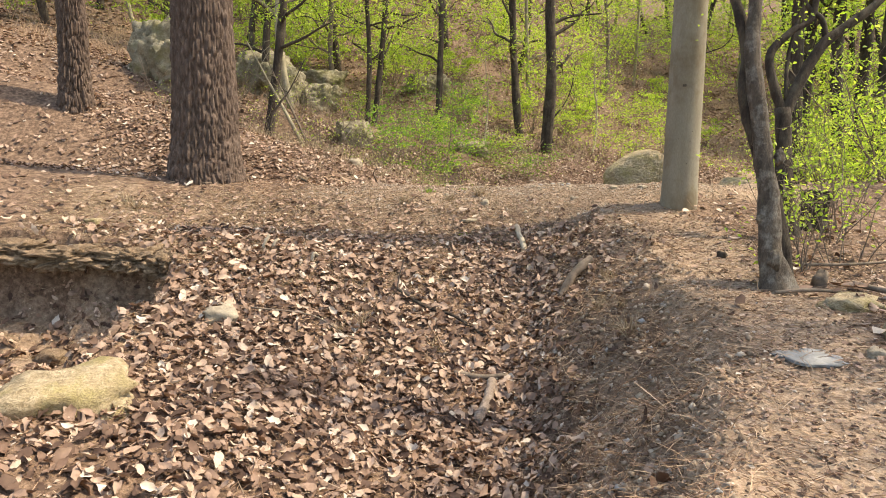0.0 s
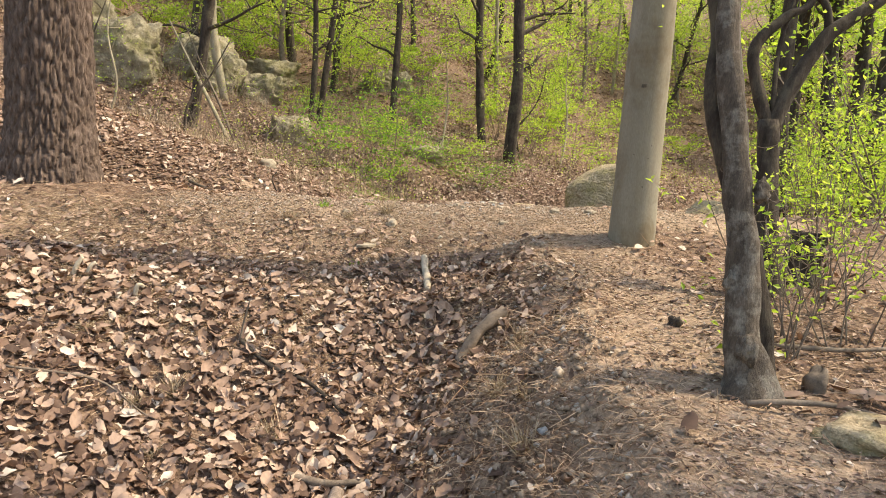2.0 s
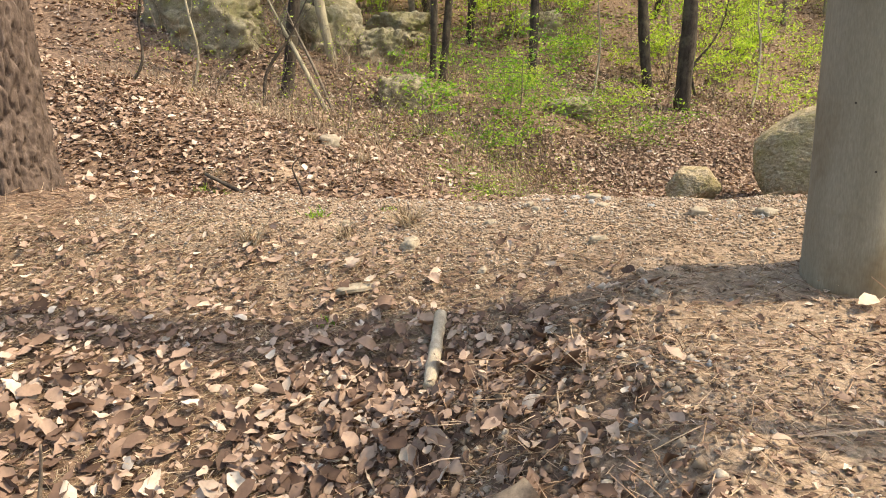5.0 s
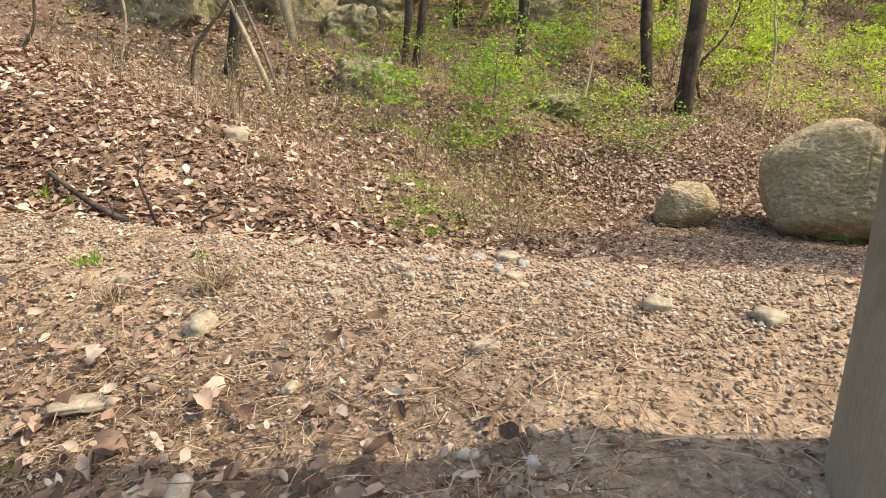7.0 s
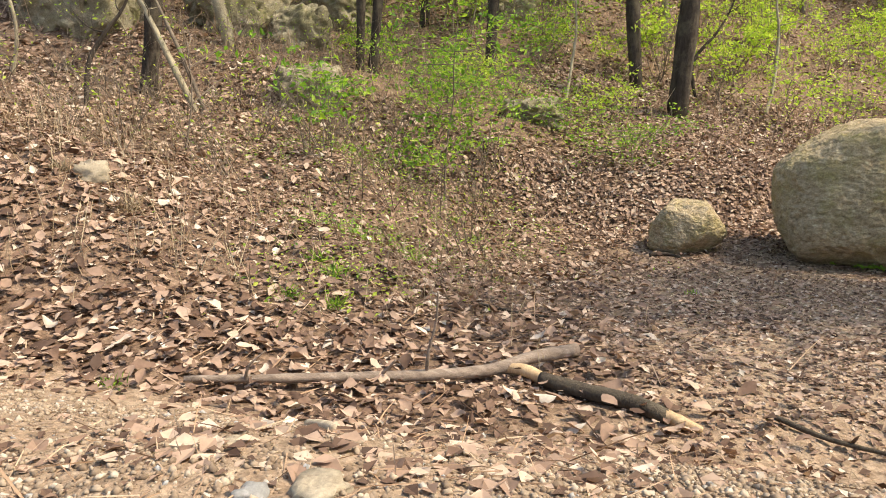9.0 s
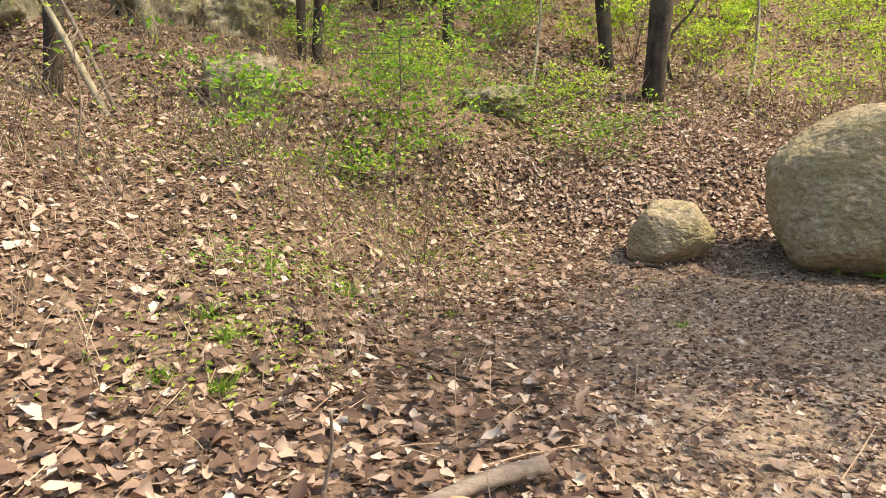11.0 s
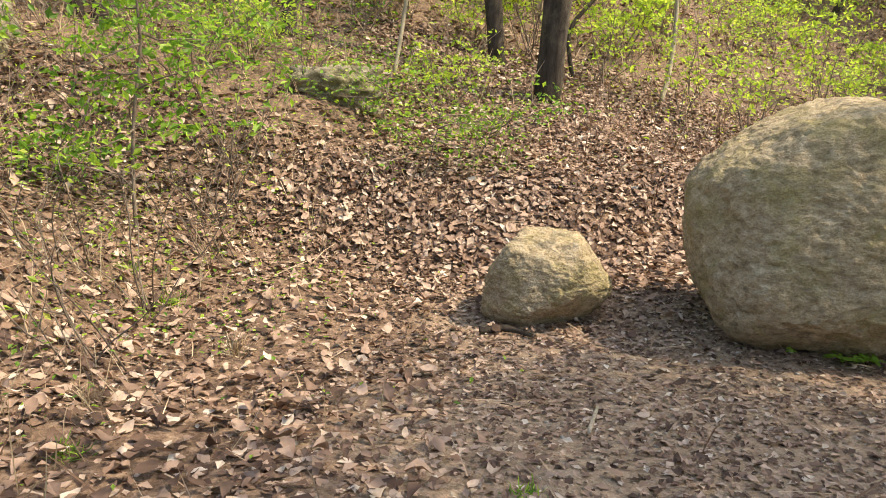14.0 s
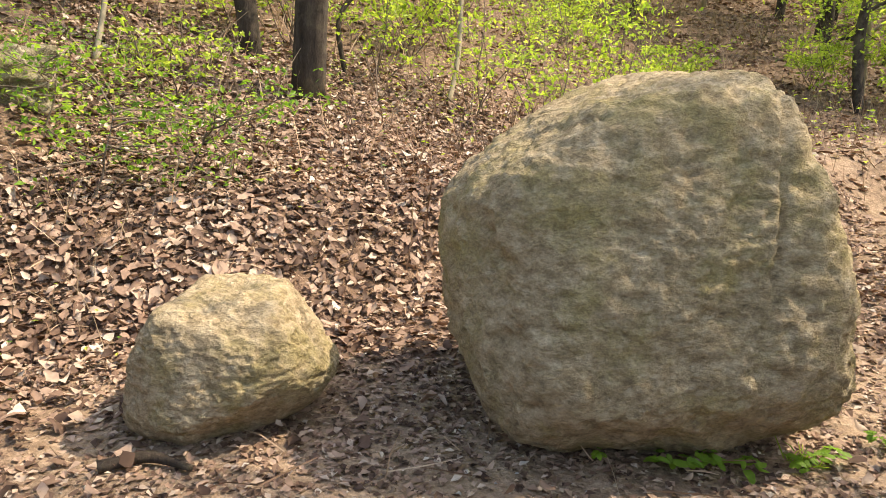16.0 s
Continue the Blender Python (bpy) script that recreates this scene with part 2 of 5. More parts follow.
def tube(points, radii, sides=8, wobble=0.0, freq=3.0, cap=True, steps=6):
    """A tapered, slightly knobbly limb along a smooth line through the points."""
    p, r = np.asarray(points, float), np.asarray(radii, float)
    n = (len(p) - 1) * steps + 1
    s = np.linspace(0, len(p) - 1, n)
    i = np.clip(s.astype(int), 0, len(p) - 2)
    u = (s - i)[:, None]
    pad = np.vstack([2 * p[0] - p[1], p, 2 * p[-1] - p[-2]])
    a, b, c, d = pad[i], pad[i + 1], pad[i + 2], pad[i + 3]
    line = 0.5 * (2 * b + (c - a) * u + (2 * a - 5 * b + 4 * c - d) * u ** 2 + (3 * b - a - 3 * c + d) * u ** 3)
    rad = np.interp(s, np.arange(len(r)), r)
    tang = np.gradient(line, axis=0)
    tang /= np.linalg.norm(tang, axis=1)[:, None] + 1e-9
    ref = np.array([0.31, 0.95, 0.07]) if abs(tang[0][1]) < 0.8 else np.array([1.0, 0.1, 0.0])
    e1 = np.cross(tang, ref)
    e1 /= np.linalg.norm(e1, axis=1)[:, None] + 1e-9
    e2 = np.cross(tang, e1)
    th = np.linspace(0, 2 * np.pi, sides, endpoint=False)
    ring = e1[:, None, :] * np.cos(th)[None, :, None] + e2[:, None, :] * np.sin(th)[None, :, None]
    rr = np.repeat(rad[:, None], sides, 1)
    if wobble:
        q = line[:, None, :] + ring * rr[:, :, None]
        rr = rr * (1 + wobble * fbm(q[..., 0] * freq, q[..., 1] * freq, q[..., 2] * freq * 0.6, 3))
    v = (line[:, None, :] + ring * rr[:, :, None]).reshape(-1, 3)
    k = np.arange(sides)
    base = (np.arange(n - 1) * sides)[:, None]
    f = np.stack([base + k, base + (k + 1) % sides, base + sides + (k + 1) % sides, base + sides + k], -1).reshape(-1, 4)
    if cap:
        m = len(v)
        v = np.vstack([v, line[:1], line[-1:]])
        # caps as quads over two sides at a time
        k2 = np.arange(0, sides - 1, 2)
        lo = np.stack([np.full(len(k2), m), (k2 + 2) % sides, k2 + 1, k2], -1)
        hi = np.stack([np.full(len(k2), m + 1), m - sides + k2, m - sides + k2 + 1, m - sides + (k2 + 2) % sides], -1)
        f = np.vstack([f, lo, hi])
    return v, f


def frames_for(normals, r):
    """Two directions across each normal, turned at random."""
    n = normals / (np.linalg.norm(normals, axis=1)[:, None] + 1e-9)
    t = r.normal(size=n.shape)
    a = t - n * (t * n).sum(1)[:, None]
    a /= np.linalg.norm(a, axis=1)[:, None] + 1e-9
    return a, np.cross(n, a), n


def broad_leaves(pos, normals, length, r, width=0.55, curl=0.25, rows=4):
    """Curled broad leaves, each a small sheet with a midrib and an uneven rim."""
    m = len(pos)
    a, b, c = frames_for(normals, r)
    L = np.broadcast_to(length, (m,))[:, None, None]
    s = 0.5 - 0.5 * np.cos(np.pi * np.linspace(0, 1, rows))
    prof = np.interp(s, [0, 0.12, 0.3, 0.55, 0.75, 0.9, 1], [0.05, 0.36, 0.72, 1.0, 0.92, 0.6, 0.06])
    if rows > 4:
        prof = prof * np.where(np.arange(rows) % 2, 1.08, 0.84)
    t = np.array([-1.0, 0.0, 1.0])
    across = t[None, None, :] * prof[None, :, None] * (1 + 0.14 * r.uniform(-1, 1, (m, rows, 3))) * L * width * 0.5
    along = np.broadcast_to((s[None, :, None] - 0.5), (m, rows, 3)) * L + 0.035 * L * r.uniform(-1, 1, (m, rows, 3))
    c1, c2 = r.normal(0.25, 0.8, (m, 1, 1)) * curl, r.normal(0.0, 0.9, (m, 1, 1)) * curl
    up = L * (c1 * (t ** 2)[None, None, :] * prof[None, :, None] * 0.5 + c2 * ((s - 0.5) ** 2)[None, :, None] * 2 + 0.05 * r.uniform(-1, 1, (m, rows, 3)))
    v = pos[:, None, None, :] + a[:, None, None, :] * along[..., None] + b[:, None, None, :] * across[..., None] + c[:, None, None, :] * up[..., None]
    q = [[i * 3 + j, i * 3 + j + 1, i * 3 + j + 4, i * 3 + j + 3] for i in range(rows - 1) for j in (0, 1)]
    f = (np.arange(m) * rows * 3)[:, None, None] + np.array(q)[None]
    return v.reshape(-1, 3), f.reshape(-1, 4)


def small_leaves(pos, length, r, width=0.5, flat=0.5):
    """Small leaves, two facets each, folded at the midrib."""
    m = len(pos)
    nrm = r.normal(size=(m, 3)) * (1 - flat) + np.array([0, 0, 1.0]) * (flat + 0.2)
    a, b, c = frames_for(nrm, r)
    L = np.broadcast_to(length, (m,))[:, None]
    w = L * width * 0.5
    fold = r.uniform(0.05, 0.35, (m, 1)) * w
    base, tip = pos - a * L * 0.5, pos + a * L * 0.5
    l1, r1 = pos - b * w + c * fold, pos + b * w + c * fold
    v = np.stack([base, r1, tip, l1], 1)
    # a slight bend along the rib
    v[:, 2] -= c * L * 0.15
    f = np.arange(m * 4).reshape(m, 4)
    return v.reshape(-1, 3), f


def blades(pos, dirs, length, width, r, bend=0.3):
    """Thin bent strips: needles, stalks and grass."""
    m = len(pos)
    d = dirs / (np.linalg.norm(dirs, axis=1)[:, None] + 1e-9)
    side = np.cross(d, r.normal(size=(m, 3)))
    side /= np.linalg.norm(side, axis=1)[:, None] + 1e-9
    nrm = np.cross(d, side)
    L = np.broadcast_to(length, (m,))[:, None]
    W = np.broadcast_to(width, (m,))[:, None] * 0.5
    bow = r.uniform(-bend, bend, (m, 1)) * L
    mid = pos + d * L * 0.5 + nrm * bow * 0.5
    end = pos + d * L + nrm * bow * 0.1 - np.array([0, 0, 1.0]) * np.abs(bow) * 0.5
    v = np.stack([pos - side * W, pos + side * W, mid + side * W, mid - side * W, end + side * W * 0.4, end - side * W * 0.4], 1)
    f = (np.arange(m) * 6)[:, None, None] + np.array([[0, 1, 2, 3], [3, 2, 4, 5]])[None]
    return v.reshape(-1, 3), f.reshape(-1, 4)


def pebbles(pos, size, r):
    """Rough eight-sided stones."""
    m = len(pos)
    o = np.array([[1, 0, 0], [0, 1, 0], [-1, 0, 0], [0, -1, 0], [0, 0, 1], [0, 0, -1]], float)
    v = o[None] * r.uniform(0.55, 1.2, (m, 6, 1)) + 0.2 * r.uniform(-1, 1, (m, 6, 3))
    v[:, :, 2] *= 0.75
    ang = r.uniform(0, 2 * np.pi, m)
    c, s = np.cos(ang)[:, None], np.sin(ang)[:, None]
    v = np.stack([v[..., 0] * c - v[..., 1] * s, v[..., 0] * s + v[..., 1] * c, v[..., 2]], -1) * np.broadcast_to(size, (m,))[:, None, None] + pos[:, None, :]
    t = np.array([[0, 1, 4], [1, 2, 4], [2, 3, 4], [3, 0, 4], [1, 0, 5], [2, 1, 5], [3, 2, 5], [0, 3, 5]])
    f = (np.arange(m) * 6)[:, None, None] + t[None]
    return v.reshape(-1, 3), f.reshape(-1, 3)


def ball(sub):
    bm = bmesh.new()
    bmesh.ops.create_icosphere(bm, subdivisions=sub, radius=1.0)
    v = np.array([q.co[:] for q in bm.verts])
    f = np.array([[q.index for q in p.verts] for p in bm.faces])
    bm.free()
    return v, f


BALLS = {k: ball(k) for k in (3, 5, 7)}


def rock_shape(size, planes, sub=4, sharp=7.0, rough=0.05, seed=0.0, freq=2.2, turn=0.0, crack=None):
    """A stone cut by rounded planes (direction, reach), then weathered."""
    d, f = BALLS[sub]
    nrm = np.array([p[:3] for p in planes], float)
    nrm /= np.linalg.norm(nrm, axis=1)[:, None]
    reach = np.array([p[3] for p in planes])
    q = np.maximum(d @ nrm.T, 0) / reach
    rad = 1 / (np.sum(q ** sharp, 1) ** (1 / sharp) + 1e-6)
    v = d * rad[:, None]
    k = 1 + rough * fbm(v[:, 0] * freq + seed, v[:, 1] * freq, v[:, 2] * freq, 5) - rough * 0.5 * np.abs(fbm(v[:, 0] * freq * 2.3 + seed + 7, v[:, 1] * freq * 2.3, v[:, 2] * freq * 4.0, 3))
    chips = np.abs(fbm(v[:, 0] * freq * 2.6 + seed, v[:, 1] * freq * 2.6, v[:, 2] * freq * 4.4 + 3, 5)) ** 1.2
    k = k - rough * 0.4 * chips
    # flaked ledges: shallow scoops with a crisp upper lip
    w = v[:, 2] * 4.5 + 1.5 * fbm(v[:, 0] * freq * 1.7 + seed + 2, v[:, 1] * freq * 1.7, v[:, 2] * freq * 1.4, 4)
    saw = (w * 2.3) % 1.0
    k = k + rough * 0.12 * (saw - 0.5) * np.clip(1.4 * fbm(v[:, 0] * 3.1 + seed, v[:, 1] * 3.1, v[:, 2] * 3.1 + 9, 3) + 0.35, 0, 1)
    # small spalls: a crisp break below, fading out above
    for fq, deep in ((freq * 2.2, 0.55), (freq * 4.5, 0.3)):
        q = fbm(v[:, 0] * fq + seed + 31, v[:, 1] * fq, v[:, 2] * fq * 1.25, 3)
        lower = fbm(v[:, 0] * fq + seed + 31, v[:, 1] * fq, (v[:, 2] - 0.10 / fq) * fq * 1.25, 3)
        k = k - rough * deep * np.clip((q - 0.28) * 5, 0, 1) * np.clip(0.4 + (q - lower) * 6, 0, 1)
    if crack is not None:
        across = v[:, 0] - crack - 0.10 * v[:, 2] - 0.03 * grain(v[:, 2] * 4, v[:, 1] * 2)
        k = k - 0.05 * np.exp(-(across / 0.017) ** 2) * step(v[:, 2], -0.15, 0.2)
    v = v * k[:, None] * np.array(size)
    c, s = math.cos(radians(turn)), math.sin(radians(turn))
    return np.stack([v[:, 0] * c - v[:, 1] * s, v[:, 0] * s + v[:, 1] * c, v[:, 2]], 1), f


BOX_PLANES = [(1, 0, 0, 1), (-1, 0, 0, 1), (0, 1, 0, 1), (0, -1, 0, 1), (0, 0, 1, 1), (0, 0, -1, 1), (1, 1, 0.3, 1.15), (-1, 0.6, 0.7, 1.1), (0.5, -1, 0.6, 1.1), (-0.7, -0.8, -0.2, 1.2)]


# ---- the lie of the land ----
def ramp(v, w):
    "soft positive part: 0 far below, v far above, rounded over w"
    return w * np.logaddexp(0.0, v / w)


def step(v, a, b):
    t = np.clip((v - a) / (b - a), 0.0, 1.0)
    return t * t * (3 - 2 * t)


def hump(x, y, cx, cy, rx, ry):
    return np.exp(-((x - cx) / rx) ** 2 - ((y - cy) / ry) ** 2)


def land(x, y):
    x, y = np.asarray(x, float), np.asarray(y, float)
    # the trodden path along y: level, over a low berm, then down to the boulders
    z = -0.05 + 0.15 * step(y, 5, 9) + 0.26 * step(y, 8.8, 10.4) - 0.70 * step(y, 10.5, 12.3) - 0.80 * step(y, 12.2, 18.4)
    # wooded slope that climbs to the left
    foot = 0.9 + 0.75 * step(y, 15.5, 18.5) + 0.9 * step(y, 19, 23)
    up = 0.42 * ramp(foot - x, 0.3) - 0.16 * ramp(foot - 2.6 - x, 0.8)
    z = z + up * step(y, 10.4, 14.8) - 0.22 * hump(x, y, 0.6, 18.0, 0.6, 1.0) + 0.36 * hump(x, y, -0.8, 17.0, 0.9, 1.3) + 0.2 * hump(x, y, 0.3, 14.6, 0.5, 0.7) - 0.15 * hump(x, y, -0.3, 20.4, 2.0, 0.8)
    # left bank before the berm
    z = z + 0.11 * ramp(-2.8 - x, 0.5) * (1 - step(y, 9.5, 14.0)) * step(y, 2.0, 9.0)
    # cut bank behind the boulders, then the hill
    z = z + 0.62 * step(y - 0.5 * ramp(x - 2.8, 0.5), 19.3, 20.7)
    d = y - 20.9 - 0.8 * np.minimum(ramp(0.3 - x, 0.6), 4.2) - 0.95 * np.minimum(ramp(x - 3.6, 0.5), 8.0)
    z = z + 0.27 * ramp(d - 0.6, 0.7) + 0.16 * ramp(d - 6, 2.5)
    # gully
    edge = 0.1 + 1.72 * step(y, 0.0, 5.5) + 0.22 * step(y, 6, 8)
    deep = 2.1 * step(y, 10.9, 5.2) * step(y, -7.0, -3.0)
    fall = np.clip((edge + 0.10 + 0.10 * fbm(x * 1.1, y * 1.3, 31.0, 3) - x) / 1.15, -0.4, 1.4)
    wall = (ramp(fall, 0.022) - ramp(fall - 1.0, 0.06)) * (1 - step(x, edge - 1.2, edge - 5.4) * 0.62)
    z = z - 0.62 * deep * wall
    # washed-out hollow in the left bank
    hx, hy = x + 0.16 * fbm(x * 2.3, y * 2.3, 41.0, 4), y + 0.22 * fbm(x * 2.0, y * 2.0, 44.0, 4)
    z = z - 0.62 * step(hx, -2.84, -2.98) * step(hy, 8.16, 8.02) * step(y, 4.4, 5.6) * step(x, -7.0, -5.6)
    z = z - 0.34 * step(hx, -2.95, -3.15) * step(hy, 8.0, 7.8) * step(y, 4.8, 6.0) * step(x, -7.0, -5.6)
    return z - ramp(z - 28.0, 5.0)


def gully_edge(y):
    return 0.1 + 1.72 * step(y, 0.0, 5.5) + 0.22 * step(y, 6, 8)


def bare_ground(x, y):
    """How far the trodden soil and grit show through the leaf litter."""
    x, y = np.asarray(x, float), np.asarray(y, float)
    e = gully_edge(y)
    wander = fbm(x * 0.5, y * 0.5, 17.0, 3)
    near = step(x, e - 1.0 + 0.35 * step(y, 5.5, 7.5), e - 0.45 + 0.3 * step(y, 5.5, 7.5)) * (1 - 0.85 * step(x, e + 0.75, e + 1.3)) * (1 - step(y, 9.0, 10.5))
    near = near * (1 - 0.6 * step(x, e + 0.12, e - 0.12))
    berm = 0.95 * step(y, 9.2, 10.0) * (1 - step(y, 11.6, 12.3)) * step(x, -2.6 + 0.8 * wander, -0.8) * step(x, 6.2 + 0.8 * wander, 4.2)
    lower = 0.8 * step(y, 11.6, 12.3) * (1 - step(y, 19.0, 20.0)) * step(x, 1.2, 3.3) * step(x, 8.2 + 0.8 * wander, 6.4)
    t = (x - 4.0) * 0.73 + (y - 18.5) * 0.68
    off = np.abs(-(x - 4.0) * 0.68 + (y - 18.5) * 0.73 + 1.2)
    away = 0.5 * step(off, 1.9, 1.2) * step(t, 0.5, 2.5) * step(t, 17.0, 13.0)
    hollow = step(x, -2.5, -2.8) * step(y, 8.3, 7.9) * step(y, 4.4, 5.4) * step(x, -6.3 + 0.6 * wander, -5.0)
    matted = 0.5 * step(y, 8.3, 9.1) * (1 - step(y, 9.6, 10.4)) * step(x, -6.2 + wander, -4.4) * step(x, 3.0, 1.6)
    scar = 0.8 * hump(x, y, -1.75, 12.9, 0.45, 0.3)
    return np.clip(np.maximum.reduce([near, berm, lower, away, 0.55 * hollow, matted, scar]), 0, 1)


def gully_wall(x, y):
    e = gully_edge(y)
    return step(x, e - 0.98, e - 0.62) * step(x, e + 0.22, e - 0.02) * step(y, 9.5, 8.0)


def relief(x, y):
    e = gully_edge(y)
    wall = step(x, e - 1.5, e - 0.8) * step(x, e + 0.5, e) * step(y, 10.0, 8.0)
    pit = step(x, -2.6, -2.9) * step(y, 8.4, 8.0) * step(y, 4.6, 5.6) * step(x, -6.5, -5.5)
    return 0.06 * hump(x, y, 2.99, 9.2, 0.36, 0.36) + 0.10 * wall * fbm(x * 2.6, y * 3.0, 8.0, 5) + 0.05 * wall * np.abs(fbm(x * 6.5, y * 5.0, 12.0, 3)) + 0.10 * pit * fbm(x * 3.2, y * 3.2, 52.0, 4) + 0.030 * fbm(x * 1.3, y * 1.3, 0.0, 3) + 0.014 * fbm(x * 5.5, y * 5.5, 3.0, 3) * (1 - 0.4 * bare_ground(x, y))


def ground_z(x, y):
    x, y = np.asarray(x, float), np.asarray(y, float)
    return land(x, y) + relief(x, y)


def ground_normal(x, y, e=0.06):
    zx = (ground_z(x + e, y) - ground_z(x - e, y)) / (2 * e)
    zy = (ground_z(x, y + e) - ground_z(x, y - e)) / (2 * e)
    n = np.stack([-zx, -zy, np.ones_like(zx)], -1)
    return n / np.linalg.norm(n, axis=-1, keepdims=True)


def on_ground(x, y, lift=0.0):
    return (x, y, float(ground_z(x, y)) + lift)


def spread(lo, hi, fine, reach, growth=1.12):
    mid = np.arange(lo, hi + 1e-6, fine)
    steps = []
    d, p = fine, 0.0
    while p < reach:
        d *= growth
        p += d
        steps.append(p)
    s = np.array(steps)
    return np.concatenate([lo - s[::-1], mid, hi + s])


def build_ground():
    xs, ys = spread(-5.0, 6.5, 0.062, 600), spread(1.6, 21.5, 0.058, 700)
    X, Y = np.meshgrid(xs, ys)
    v = np.stack([X.ravel(), Y.ravel(), ground_z(X.ravel(), Y.ravel())], 1)
    nx, ny = len(xs), len(ys)
    i = (np.arange(ny - 1)[:, None] * nx + np.arange(nx - 1)[None]).ravel()
    me = mesh_data("ground", v, np.stack([i, i + 1, i + nx + 1, i + nx], 1), M_GROUND)
    att = me.attributes.new("bare", "FLOAT", "POINT")
    att.data.foreach_set("value", bare_ground(v[:, 0], v[:, 1]).astype(np.float32))
    return tagged(new("ground", me), "brown woodland soil with leaf litter and a sandy footpath", "ground", kind="structure")


build_ground()


def scatter(n, x0, x1, y0, y1, keep):
    x, y = rng.uniform(x0, x1, n), rng.uniform(y0, y1, n)
    inset = np.minimum.reduce([x - x0, x1 - x, y - y0, y1 - y]) / min(1.3, 0.2 * min(x1 - x0, y1 - y0))
    soft = np.clip(inset + 0.7 * fbm(x * 0.7, y * 0.7, 21.0, 3), 0, 1)
    k = rng.uniform(size=n) < keep(x, y) * soft
    return x[k], y[k]


def clumps(x, y, f=0.8):
    return np.clip(0.8 + 0.45 * fbm(x * f, y * f, 5.0, 3), 0.3, 1.0)


def lay_leaves(name, n, box, keep, size, rows, label, tilt=0.27, lift=0.015):
    x, y = scatter(n, *box, keep)
    nr = ground_normal(x, y) + rng.normal(0, tilt, (len(x), 3)) * np.array([1, 1, 0.3])
    p = np.stack([x, y, ground_z(x, y) + lift + rng.uniform(0, 0.05, len(x))], 1)
    L = size[0] + (size[1] - size[0]) * rng.uniform(size=len(x)) ** 1.4
    return tagged(part(name, broad_leaves(p, nr, L, rng, 0.58, 0.36, rows), M_LITTER), label, "leaf litter", kind="stuff")


wooded = lambda x, y: (1 - 0.96 * bare_ground(x, y)) * (1 - 0.9 * step(bare_ground(x, y), 0.6, 0.9)) * (1 - 0.85 * gully_wall(x, y)) * (1 - 0.8 * step(x, 1.6, 3.2) * step(y, 12.2, 13.2) * step(y, 19.2, 18.2) * step(x, 8.0, 6.6)) * clumps(x, y)
thin = lambda x, y: np.clip(bare_ground(x, y), 0, 1) * (0.05 + 0.12 * step(y, 11.5, 12.5) - 0.035 * step(y, 9.4, 9.9) * step(y, 11.6, 11.3)) * clumps(x, y, 1.5) + 0 * x
lay_leaves("leaf_litter", 44000, (-5.6, 2.6, 0.9, 10.4), lambda x, y: wooded(x, y) * (0.3 + 0.7 * step(land(x, y), 0.1, -0.4)) * (0.06 + 0.94 * step(y, 9.7, 8.5)), (0.03, 0.15), 8, "crisp brown fallen oak leaves filling the gully", 0.42)
lay_leaves("leaf_litter", 9000, (-4.5, 1.6, 8.4, 11.2), lambda x, y: 0.9 * clumps(x, y, 1.6) * (1 - 0.75 * bare_ground(x, y)) * (1 - 0.93 * step(y, 9.6, 10.1)), (0.025, 0.09), 5, "small brown leaves and husks on the berm")
lay_leaves("leaf_litter", 33000, (-6.8, 4.9, 10.2, 21.2), wooded, (0.025, 0.125), 6, "brown fallen oak leaves on the wooded slope", 0.26)
lay_leaves("leaf_litter", 46000, (0.2, 9.8, 17.9, 25.8), wooded, (0.03, 0.11), 6, "brown fallen leaves on the bank behind the boulders", 0.27)
lay_leaves("leaf_litter", 15000, (-14.0, -2.8, 1.0, 21.5), wooded, (0.06, 0.14), 4, "brown fallen leaves under the pines")
lay_leaves("leaf_litter", 12000, (2.2, 14.0, 0.0, 21.0), wooded, (0.06, 0.14), 4, "brown fallen leaves beside the footpath")
lay_leaves("leaf_litter", 34000, (-1.0, 6.5, 2.5, 19.5), thin, (0.025, 0.09), 5, "scattered brown leaves on the footpath", 0.2, 0.006)


lay_leaves("leaf_litter", 2600, (0.0, 2.2, 7.0, 9.1), lambda x, y: 0.8 * clumps(x, y, 1.2), (0.025, 0.1), 7, "brown oak leaves heaped at the head of the gully", 0.32)


def lay_flakes(n, box, keep, size, label):
    x, y = scatter(n, *box, keep)
    p = np.stack([x, y, ground_z(x, y) + rng.uniform(0.004, 0.016, len(x))], 1)
    L = rng.uniform(size[0], size[1], len(x))
    return tagged(part("leaf_crumbs", small_leaves(p, L, rng, 0.7, 0.82), M_LITTER, smooth=False), label, "leaf litter", kind="stuff")


lay_flakes(90000, (0.6, 7.5, 11.6, 20.5), lambda x, y: (0.25 + 0.75 * bare_ground(x, y)) * clumps(x, y, 1.3), (0.015, 0.06), "trodden leaf crumbs on the lower path")
lay_flakes(120000, (-4.0, 4.8, 0.4, 11.6), lambda x, y: 0.8 * (1 - 0.6 * step(land(x, y), -0.3, -0.7)) * clumps(x, y, 2.2) * (1 - 0.85 * step(y, 8.6, 9.6) * step(x, 0.2, 1.4)), (0.012, 0.045), "leaf crumbs and bark bits on the soil")
lay_flakes(100000, (-20.0, 28.0, 18.6, 52.0), wooded, (0.09, 0.2), "brown fallen leaves over the hillside")
lay_flakes(50000, (0.2, 9.6, 17.9, 25.8), wooded, (0.025, 0.07), "broken leaves on the bank behind the boulders")
lay_flakes(60000, (-6.8, 2.6, 10.6, 21.3), lambda x, y: clumps(x, y, 1.3), (0.03, 0.09), "broken leaves on the slope")

